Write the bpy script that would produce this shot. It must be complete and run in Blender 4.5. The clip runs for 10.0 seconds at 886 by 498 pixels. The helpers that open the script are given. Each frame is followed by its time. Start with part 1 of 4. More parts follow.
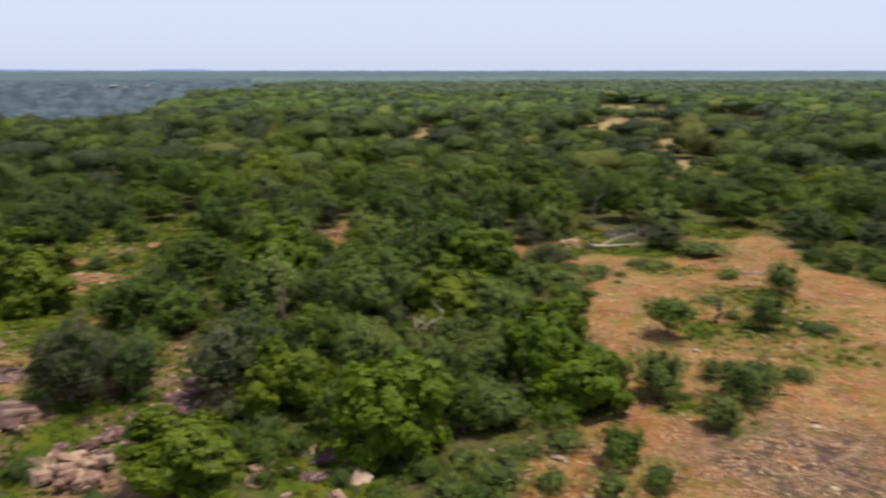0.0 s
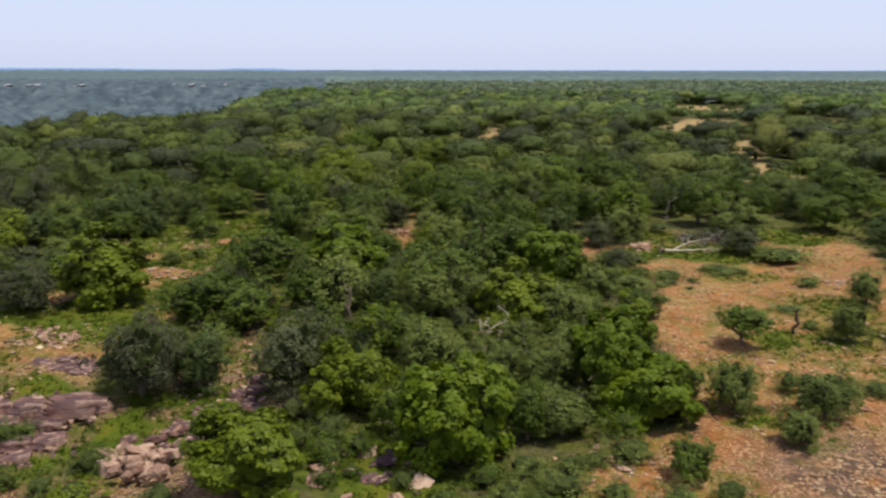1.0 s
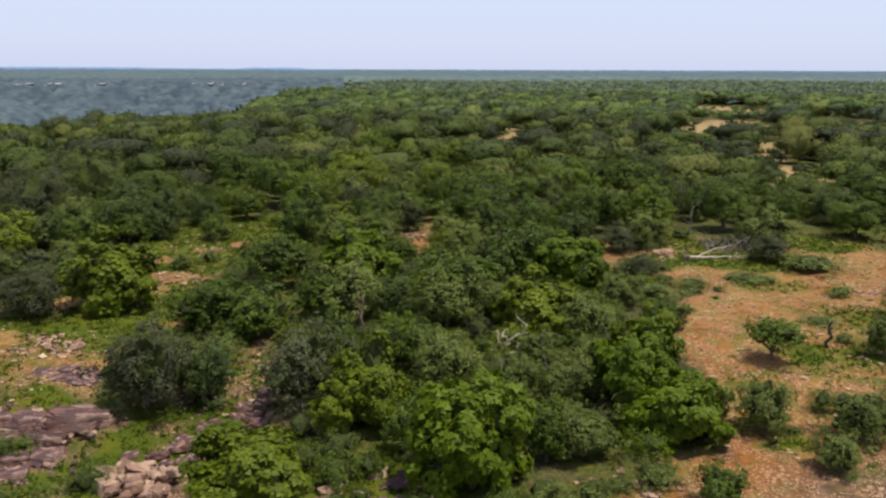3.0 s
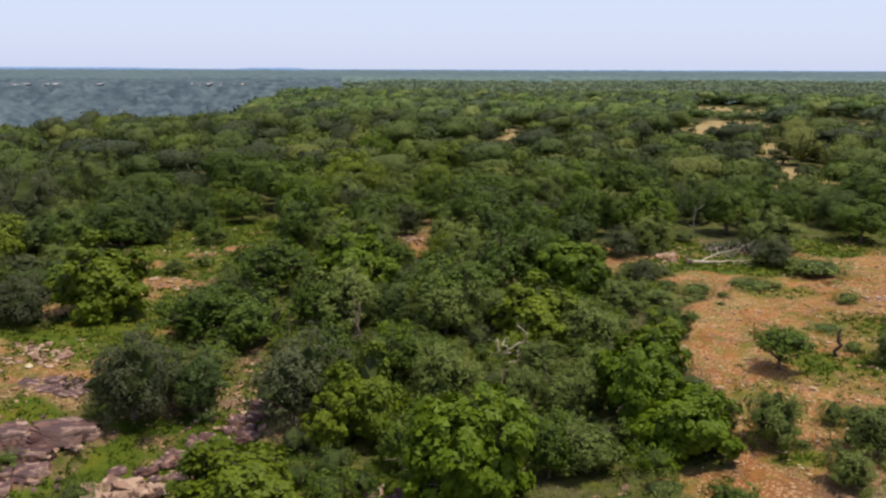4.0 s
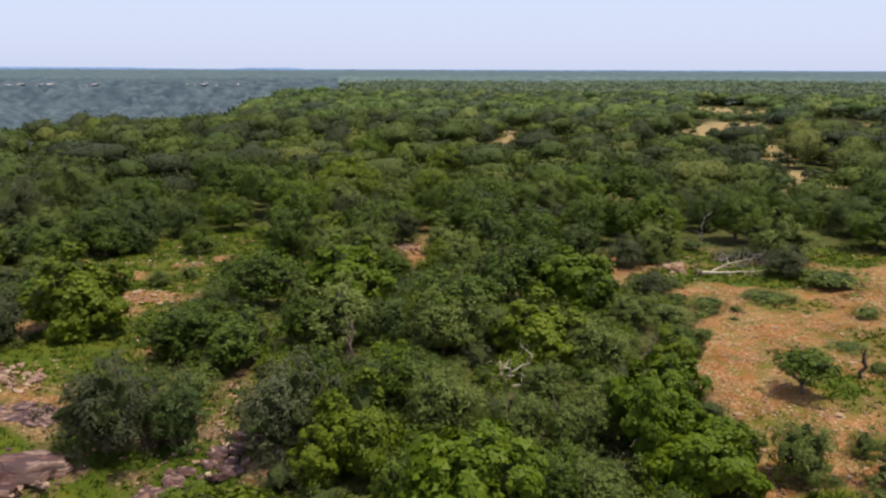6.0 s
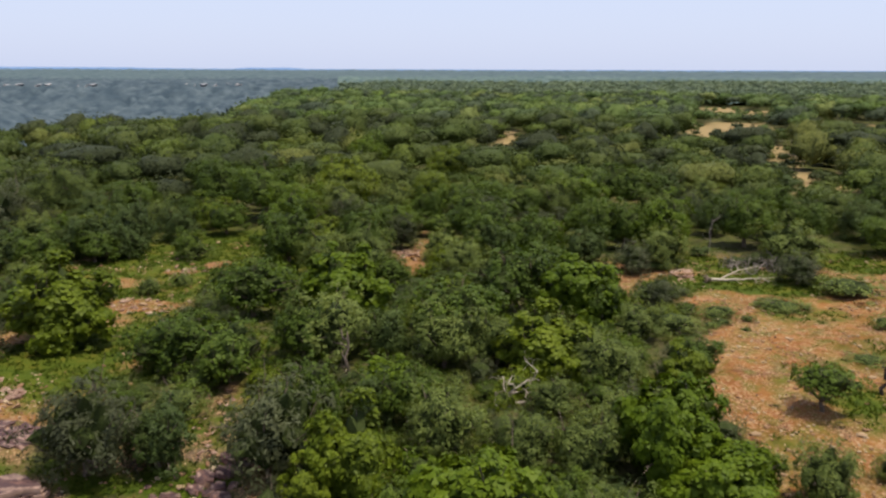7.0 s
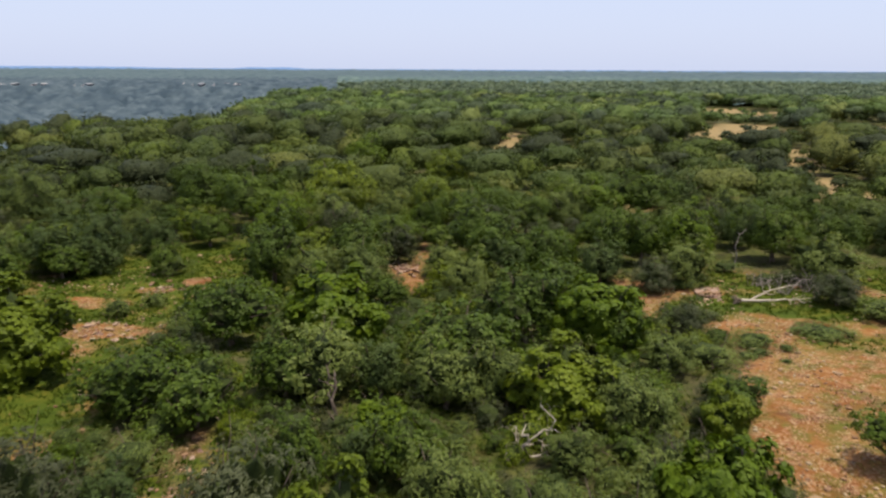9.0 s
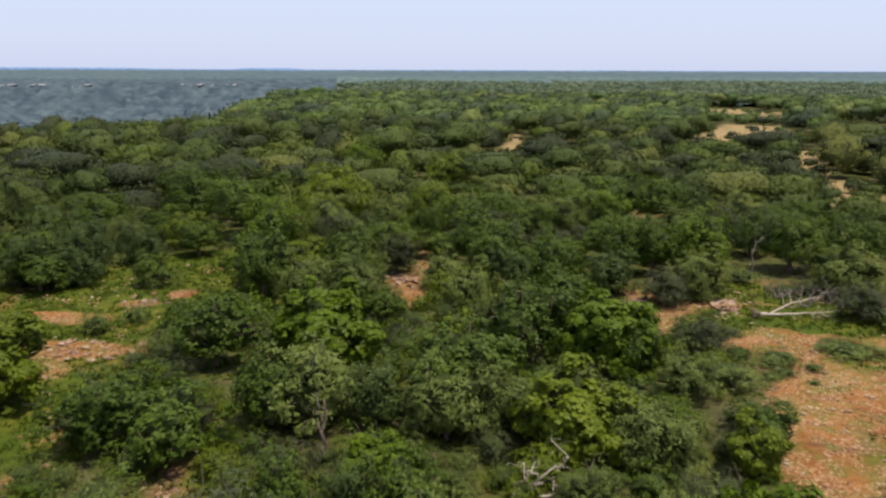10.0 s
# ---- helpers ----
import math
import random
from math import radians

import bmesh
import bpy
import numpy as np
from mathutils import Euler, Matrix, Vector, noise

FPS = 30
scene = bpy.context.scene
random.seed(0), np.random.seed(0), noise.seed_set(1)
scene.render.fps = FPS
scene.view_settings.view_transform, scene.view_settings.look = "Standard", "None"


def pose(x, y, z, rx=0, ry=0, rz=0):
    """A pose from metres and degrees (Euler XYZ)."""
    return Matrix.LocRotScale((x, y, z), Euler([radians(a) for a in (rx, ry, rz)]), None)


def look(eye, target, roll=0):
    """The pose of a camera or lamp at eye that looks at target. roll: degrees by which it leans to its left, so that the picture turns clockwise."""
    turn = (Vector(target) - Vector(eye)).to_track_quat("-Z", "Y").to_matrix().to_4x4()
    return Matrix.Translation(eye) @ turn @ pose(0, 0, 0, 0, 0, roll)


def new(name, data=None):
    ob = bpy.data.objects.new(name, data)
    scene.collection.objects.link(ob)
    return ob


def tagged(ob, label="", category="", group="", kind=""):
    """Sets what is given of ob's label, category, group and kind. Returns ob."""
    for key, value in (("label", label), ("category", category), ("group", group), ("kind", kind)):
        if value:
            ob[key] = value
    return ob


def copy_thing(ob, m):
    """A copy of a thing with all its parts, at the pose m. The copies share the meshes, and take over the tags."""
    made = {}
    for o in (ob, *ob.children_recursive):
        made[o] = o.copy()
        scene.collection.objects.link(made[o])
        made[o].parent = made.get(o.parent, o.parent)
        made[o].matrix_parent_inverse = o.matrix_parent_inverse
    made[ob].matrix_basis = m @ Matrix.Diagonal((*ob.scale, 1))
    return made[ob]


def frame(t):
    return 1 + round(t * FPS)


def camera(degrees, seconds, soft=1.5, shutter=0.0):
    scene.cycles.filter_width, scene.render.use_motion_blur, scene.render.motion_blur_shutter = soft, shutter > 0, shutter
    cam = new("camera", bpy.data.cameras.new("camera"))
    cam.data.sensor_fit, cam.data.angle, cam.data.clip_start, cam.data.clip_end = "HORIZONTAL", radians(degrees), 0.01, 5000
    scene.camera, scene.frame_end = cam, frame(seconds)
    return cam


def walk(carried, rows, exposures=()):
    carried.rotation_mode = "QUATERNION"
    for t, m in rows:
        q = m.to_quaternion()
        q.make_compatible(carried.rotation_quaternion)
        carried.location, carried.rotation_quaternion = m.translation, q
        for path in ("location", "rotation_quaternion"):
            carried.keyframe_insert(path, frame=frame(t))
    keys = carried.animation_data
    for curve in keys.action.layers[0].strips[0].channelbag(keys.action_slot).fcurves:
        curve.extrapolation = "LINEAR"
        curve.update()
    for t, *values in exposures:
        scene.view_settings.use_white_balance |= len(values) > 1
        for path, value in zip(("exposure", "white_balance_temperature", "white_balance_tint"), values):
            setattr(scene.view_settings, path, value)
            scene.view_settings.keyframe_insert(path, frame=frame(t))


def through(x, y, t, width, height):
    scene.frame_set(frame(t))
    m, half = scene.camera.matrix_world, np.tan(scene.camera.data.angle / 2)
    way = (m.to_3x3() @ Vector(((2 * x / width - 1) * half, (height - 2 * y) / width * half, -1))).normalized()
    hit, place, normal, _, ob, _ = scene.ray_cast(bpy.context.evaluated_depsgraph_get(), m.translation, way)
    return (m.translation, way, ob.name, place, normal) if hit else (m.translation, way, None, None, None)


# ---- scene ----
cam = camera(54.6, 10.0, soft=2.4, shutter=1.0)
PATH = [
    (0, (0.183, 0.32, 19.074), (0.16, 2.279, 18.669), 0.0),
    (0.1, (0.210, 0.379, 19.075), (0.152, 2.337, 18.670), 0.02),
    (0.2, (0.237, 0.438, 19.077), (0.147, 2.395, 18.672), 0.04),
    (0.3, (0.263, 0.497, 19.078), (0.157, 2.453, 18.673), 0.06),
    (0.4, (0.290, 0.556, 19.080), (0.172, 2.511, 18.675), 0.08),
    (0.5, (0.317, 0.615, 19.081), (0.191, 2.569, 18.676), 0.1),
    (1, (0.29, 0.979, 19.099), (0.108, 2.929, 18.693), 0.1),
    (1.5, (0.291, 1.445, 19.132), (0.072, 3.391, 18.726), 0.2),
    (2, (0.256, 2.037, 19.149), (0.034, 3.982, 18.742), 0.2),
    (2.5, (0.207, 2.693, 19.155), (-0.016, 4.638, 18.748), 0.2),
    (4, (-0.025, 5.126, 19.25), (-0.245, 7.072, 18.843), 0.2),
    (4.5, (-0.155, 5.993, 19.319), (-0.369, 7.94, 18.913), 0.2),
    (5, (-0.285, 6.923, 19.369), (-0.497, 8.87, 18.963), 0.2),
    (5.5, (-0.425, 7.897, 19.403), (-0.638, 9.844, 18.996), 0.2),
    (7, (-0.864, 11.74, 19.447), (-1.077, 13.686, 19.04), 0.2),
    (7.5, (-1.081, 13.366, 19.412), (-1.295, 15.312, 19.006), 0.2),
    (8, (-1.319, 15.205, 19.377), (-1.532, 17.151, 18.97), 0.3),
    (8.5, (-1.534, 17.111, 19.332), (-1.748, 19.057, 18.926), 0.2),
    (9, (-1.807, 19.196, 19.306), (-2.02, 21.142, 18.899), 0.3),
    (9.5, (-2.052, 21.273, 19.25), (-2.264, 23.22, 18.843), 0.3),
    (10, (-2.261, 23.42, 19.239), (-2.475, 25.367, 18.833), 0.2),
]

walk(cam, [(t, look(eye, target, roll)) for t, eye, target, roll in PATH])

# ---- sky, sun, exposure ----
SUN_DIR = Vector((0.30, -0.08, 0.95)).normalized()
world = bpy.data.worlds.new("hazy_sky")
scene.world = world
world.use_nodes = True
wn = world.node_tree.nodes
wl = world.node_tree.links
sky = wn.new("ShaderNodeTexSky")
sky.sky_type = 'NISHITA'
sky.sun_disc = False
sky.sun_elevation = math.asin(SUN_DIR.z)
sky.sun_rotation = math.atan2(SUN_DIR.x, SUN_DIR.y)
sky.air_density = 1.0
sky.dust_density = 1.5
sky.ozone_density = 2.0
veil = wn.new("ShaderNodeMixRGB")          # thin even cloud veil
veil.inputs[0].default_value = 0.78
veil.inputs[2].default_value = (5.9, 6.5, 8.55, 1)
wl.new(sky.outputs[0], veil.inputs[1])
wl.new(veil.outputs[0], wn["Background"].inputs[0])
wn["Background"].inputs[1].default_value = 0.10
sun_data = bpy.data.lights.new("sun", 'SUN')
sun_data.energy = 4.8
sun_data.angle = radians(3)
sun_data.color = (1.0, 0.92, 0.76)
sun = new("sun", sun_data)
sun.matrix_basis = look(SUN_DIR * 100, (0, 0, 0))
scene.view_settings.exposure = 0.33


# ---- materials ----
def material(name, rough=0.8):
    m = bpy.data.materials.new(name)
    m.use_nodes = True
    b = m.node_tree.nodes["Principled BSDF"]
    b.inputs["Roughness"].default_value = rough
    b.inputs["Specular IOR Level"].default_value = 0.12
    return m, m.node_tree.nodes, m.node_tree.links, b


def ramp(nodes, stops):
    r = nodes.new("ShaderNodeValToRGB")
    r.color_ramp.elements[0].position, r.color_ramp.elements[0].color = stops[0][0], (*stops[0][1], 1)
    r.color_ramp.elements[1].position, r.color_ramp.elements[1].color = stops[-1][0], (*stops[-1][1], 1)
    for p, c in stops[1:-1]:
        r.color_ramp.elements.new(p).color = (*c, 1)
    return r


def mix(nodes, links, fac, a, b, kind='MIX'):
    n = nodes.new("ShaderNodeMixRGB")
    n.blend_type = kind
    for socket, v in zip(n.inputs, (fac, a, b)):
        if isinstance(v, (int, float)):
            socket.default_value = v
        elif isinstance(v, tuple):
            socket.default_value = (*v, 1)
        else:
            links.new(v, socket)
    return n.outputs[0]


def noise_tex(nodes, links, scale, detail=4.0, coords="Object"):
    tc = nodes.new("ShaderNodeTexCoord")
    n = nodes.new("ShaderNodeTexNoise")
    n.inputs["Scale"].default_value = scale
    n.inputs["Detail"].default_value = detail
    links.new(tc.outputs[coords], n.inputs["Vector"])
    return n.outputs["Fac"]


def maths(nodes, links, op, a, b=0.5, clamp=False):
    n = nodes.new("ShaderNodeMath")
    n.operation, n.use_clamp = op, clamp
    for socket, v in zip(n.inputs, (a, b)):
        if isinstance(v, (int, float)):
            socket.default_value = v
        else:
            links.new(v, socket)
    return n.outputs[0]


def leaf_material(name, dark, mid, light, spread=0.36, through=0.22):
    """Foliage: colour varies from plant to plant, clump to clump and leaf to leaf."""
    m, n, l, b = material(name, 0.55)
    geo = n.new("ShaderNodeNewGeometry")
    info = n.new("ShaderNodeObjectInfo")
    clump = noise_tex(n, l, 0.9, 2.0)
    v = maths(n, l, 'ADD', maths(n, l, 'MULTIPLY', geo.outputs["Random Per Island"], 0.35),
              maths(n, l, 'MULTIPLY', clump, 0.65))
    v = maths(n, l, 'ADD', v, maths(n, l, 'MULTIPLY', maths(n, l, 'SUBTRACT', info.outputs["Random"], 0.5), spread), True)
    v = maths(n, l, 'ADD', v, maths(n, l, 'MULTIPLY', maths(n, l, 'SUBTRACT', noise_tex(n, l, 7.0, 3.0), 0.5), 0.35), True)
    r = ramp(n, [(0.1, dark), (0.5, mid), (0.95, light)])
    l.new(v, r.inputs[0])
    l.new(r.outputs[0], b.inputs["Base Color"])
    tr = n.new("ShaderNodeBsdfTranslucent")
    l.new(mix(n, l, 1.0, r.outputs[0], (1.25, 1.2, 0.5), 'MULTIPLY'), tr.inputs[0])
    ms = n.new("ShaderNodeMixShader")
    ms.inputs[0].default_value = through
    l.new(b.outputs[0], ms.inputs[1])
    l.new(tr.outputs[0], ms.inputs[2])
    l.new(ms.outputs[0], n["Material Output"].inputs[0])
    return m


def tint_material(name, stops, through=0.25):
    """Foliage of the joined woods: each tree carries its own tint, each leaf its own shade."""
    m, n, l, b = material(name, 0.6)
    at = n.new("ShaderNodeAttribute")
    at.attribute_name = "tint"
    geo = n.new("ShaderNodeNewGeometry")
    v = maths(n, l, 'ADD', at.outputs["Fac"], maths(n, l, 'MULTIPLY', maths(n, l, 'SUBTRACT', geo.outputs["Random Per Island"], 0.5), 0.12), True)
    r = ramp(n, stops)
    l.new(v, r.inputs[0])
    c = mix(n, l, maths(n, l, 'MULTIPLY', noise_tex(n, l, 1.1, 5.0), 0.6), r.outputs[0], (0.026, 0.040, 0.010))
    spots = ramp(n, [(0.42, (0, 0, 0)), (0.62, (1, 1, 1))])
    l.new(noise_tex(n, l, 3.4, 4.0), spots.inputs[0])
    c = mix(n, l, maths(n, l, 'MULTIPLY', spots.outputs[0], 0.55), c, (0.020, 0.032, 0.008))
    l.new(c, b.inputs["Base Color"])
    bump = n.new("ShaderNodeBump")
    bump.inputs["Strength"].default_value = 0.9
    bump.inputs["Distance"].default_value = 0.5
    l.new(noise_tex(n, l, 2.2, 6.0), bump.inputs["Height"])
    l.new(bump.outputs[0], b.inputs["Normal"])
    tr = n.new("ShaderNodeBsdfTranslucent")
    l.new(c, tr.inputs[0])
    ms = n.new("ShaderNodeMixShader")
    ms.inputs[0].default_value = through
    l.new(b.outputs[0], ms.inputs[1])
    l.new(tr.outputs[0], ms.inputs[2])
    l.new(ms.outputs[0], n["Material Output"].inputs[0])
    return m


LEAF = {
    "umbrella": leaf_material("small_tree_leaf", (0.031, 0.053, 0.005), (0.059, 0.092, 0.008), (0.093, 0.130, 0.017)),
    "fig": leaf_material("bright_leaf", (0.031, 0.055, 0.001), (0.065, 0.100, 0.004), (0.103, 0.141, 0.006), spread=0.15),
    "lime": leaf_material("yellow_green_leaf", (0.049, 0.070, 0.004), (0.091, 0.120, 0.006), (0.144, 0.173, 0.012)),
    "oak": leaf_material("mid_green_leaf", (0.024, 0.040, 0.003), (0.050, 0.078, 0.008), (0.096, 0.132, 0.013)),
    "olive": leaf_material("olive_leaf", (0.050, 0.071, 0.016), (0.103, 0.130, 0.029), (0.178, 0.210, 0.054), through=0.34),
    "dark": leaf_material("dark_leaf", (0.020, 0.033, 0.007), (0.043, 0.064, 0.014), (0.080, 0.108, 0.028)),
    "grey": leaf_material("grey_green_leaf", (0.026, 0.029, 0.012), (0.048, 0.054, 0.024), (0.083, 0.093, 0.043)),
}
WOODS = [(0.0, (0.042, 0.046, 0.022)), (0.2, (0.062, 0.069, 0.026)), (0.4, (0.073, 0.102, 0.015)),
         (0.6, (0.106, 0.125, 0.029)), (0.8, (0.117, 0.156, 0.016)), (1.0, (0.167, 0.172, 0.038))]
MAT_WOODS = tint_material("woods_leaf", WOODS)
# farther woods: aerial haze painted in as paler, bluer leaf colours
MAT_OUTER = tint_material("outer_leaf_hazed", [(p, (r * 1.40 + 0.006, g * 1.55 + 0.010, b * 1.62 + 0.016)) for p, (r, g, b) in WOODS])
MAT_REMOTE = tint_material("remote_leaf_hazed", [(0.0, (0.100, 0.136, 0.100)), (0.5, (0.157, 0.201, 0.119)), (1.0, (0.217, 0.259, 0.146))])


def far_material(name, dark, light):
    m, n, l, b = material(name, 0.9)
    at = n.new("ShaderNodeAttribute")
    at.attribute_name = "tint"
    r = ramp(n, [(0.0, dark), (1.0, light)])
    l.new(at.outputs["Fac"], r.inputs[0])
    grain = ramp(n, [(0.40, (0, 0, 0)), (0.62, (1, 1, 1))])
    l.new(noise_tex(n, l, 0.22, 7.0), grain.inputs[0])
    l.new(mix(n, l, maths(n, l, 'MULTIPLY', grain.outputs[0], 0.5), r.outputs[0], dark), b.inputs["Base Color"])
    return m


# distance haze is put into these base colours, there is no air between
MAT_FAR = far_material("distant_canopy_hazed", (0.048, 0.078, 0.082), (0.116, 0.154, 0.138))
MAT_VALLEY = far_material("valley_canopy_hazed", (0.030, 0.047, 0.063), (0.080, 0.104, 0.120))
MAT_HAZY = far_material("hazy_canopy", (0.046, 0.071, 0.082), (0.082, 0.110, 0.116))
MAT_HAZE_BLUE = far_material("haze_blue_horizon", (0.095, 0.165, 0.305), (0.125, 0.200, 0.345))


def bark_material(name, dark, light):
    m, n, l, b = material(name, 0.9)
    r = ramp(n, [(0.3, dark), (0.75, light)])
    l.new(noise_tex(n, l, 9.0, 6.0), r.inputs[0])
    l.new(r.outputs[0], b.inputs["Base Color"])
    bump = n.new("ShaderNodeBump")
    bump.inputs["Strength"].default_value = 0.5
    l.new(noise_tex(n, l, 22.0, 5.0), bump.inputs["Height"])
    l.new(bump.outputs[0], b.inputs["Normal"])
    return m


MAT_BARK = bark_material("grey_brown_bark", (0.07, 0.05, 0.038), (0.20, 0.155, 0.12))
MAT_DEAD = bark_material("bleached_dead_wood", (0.24, 0.19, 0.15), (0.54, 0.47, 0.39))
MAT_CHAR = bark_material("charred_wood", (0.015, 0.012, 0.011), (0.06, 0.045, 0.04))
# shade among the inner twigs, put into a dark hull colour
MAT_CROWN_SHADE = bark_material("crown_shade", (0.018, 0.026, 0.006), (0.042, 0.055, 0.013))
MAT_TWIG = bark_material("grey_twigs", (0.13, 0.105, 0.09), (0.30, 0.26, 0.23))


def rock_material(name, stops, lichen, share):
    m, n, l, b = material(name, 0.85)
    info = n.new("ShaderNodeObjectInfo")
    r = ramp(n, stops)
    v = maths(n, l, 'ADD', noise_tex(n, l, 1.3, 6.0), maths(n, l, 'MULTIPLY', maths(n, l, 'SUBTRACT', info.outputs["Random"], 0.45), 0.42))
    l.new(v, r.inputs[0])
    blot = ramp(n, [(0.30, (0, 0, 0)), (0.46, (1, 1, 1))])
    l.new(noise_tex(n, l, 1.9, 7.0), blot.inputs[0])
    geo = n.new("ShaderNodeNewGeometry")
    sep = n.new("ShaderNodeSeparateXYZ")
    l.new(geo.outputs["True Normal"], sep.inputs[0])
    flat = ramp(n, [(0.50, (0.15, 0.15, 0.15)), (0.80, (1, 1, 1))])
    l.new(sep.outputs[2], flat.inputs[0])
    c = mix(n, l, maths(n, l, 'MULTIPLY', maths(n, l, 'MULTIPLY', blot.outputs[0], share), flat.outputs[0]), r.outputs[0], lichen)
    pale = ramp(n, [(0.56, (0, 0, 0)), (0.66, (1, 1, 1))])
    l.new(noise_tex(n, l, 3.1, 5.0), pale.inputs[0])
    c = mix(n, l, maths(n, l, 'MULTIPLY', pale.outputs[0], 0.5), c, stops[-1][1])
    l.new(c, b.inputs["Base Color"])
    bump = n.new("ShaderNodeBump")
    bump.inputs["Strength"].default_value = 0.9
    bump.inputs["Distance"].default_value = 0.1
    l.new(noise_tex(n, l, 4.5, 9.0), bump.inputs["Height"])
    l.new(bump.outputs[0], b.inputs["Normal"])
    return m


MAT_ROCK = rock_material("weathered_sandstone", [(0.25, (0.060, 0.029, 0.025)), (0.44, (0.145, 0.073, 0.058)), (0.60, (0.306, 0.174, 0.132)), (0.84, (0.442, 0.297, 0.230))],
                         (0.052, 0.031, 0.035), 0.95)
MAT_PALE_ROCK = rock_material("pale_sandstone", [(0.25, (0.111, 0.056, 0.039)), (0.48, (0.293, 0.177, 0.124)), (0.78, (0.476, 0.344, 0.255))],
                              (0.128, 0.085, 0.072), 0.5)


MAT_RIM = rock_material("rim_rock", [(0.3, (0.10, 0.115, 0.135)), (0.55, (0.20, 0.20, 0.215)), (0.75, (0.33, 0.31, 0.31))], (0.10, 0.12, 0.13), 0.3)


def stone_material():
    m, n, l, b = material("pale_field_stone", 0.9)
    geo = n.new("ShaderNodeNewGeometry")
    r = ramp(n, [(0.0, (0.138, 0.064, 0.030)), (0.4, (0.234, 0.133, 0.068)), (0.75, (0.317, 0.221, 0.128)), (1.0, (0.427, 0.355, 0.235))])
    info = n.new("ShaderNodeObjectInfo")
    l.new(maths(n, l, 'FRACT', maths(n, l, 'ADD', geo.outputs["Random Per Island"], info.outputs["Random"]), 0), r.inputs[0])
    l.new(mix(n, l, maths(n, l, 'MULTIPLY', noise_tex(n, l, 9.0), 0.5), r.outputs[0], (0.170, 0.119, 0.093)), b.inputs["Base Color"])
    return m


MAT_STONE = stone_material()


def grass_material(name, a, c, d):
    m, n, l, b = material(name, 0.7)
    geo = n.new("ShaderNodeNewGeometry")
    r = ramp(n, [(0.0, a), (0.5, c), (1.0, d)])
    v = maths(n, l, 'ADD', maths(n, l, 'MULTIPLY', geo.outputs["Random Per Island"], 0.6), maths(n, l, 'MULTIPLY', noise_tex(n, l, 0.35, 3.0), 0.4))
    l.new(v, r.inputs[0])
    l.new(r.outputs[0], b.inputs["Base Color"])
    tr = n.new("ShaderNodeBsdfTranslucent")
    l.new(r.outputs[0], tr.inputs[0])
    ms = n.new("ShaderNodeMixShader")
    ms.inputs[0].default_value = 0.5
    l.new(b.outputs[0], ms.inputs[1])
    l.new(tr.outputs[0], ms.inputs[2])
    l.new(ms.outputs[0], n["Material Output"].inputs[0])
    return m


MAT_GREEN_GRASS = grass_material("green_grass", (0.031, 0.055, 0.004), (0.053, 0.080, 0.005), (0.089, 0.097, 0.012))
MAT_DRY_GRASS = grass_material("dry_grass", (0.230, 0.139, 0.045), (0.328, 0.221, 0.070), (0.246, 0.221, 0.045))


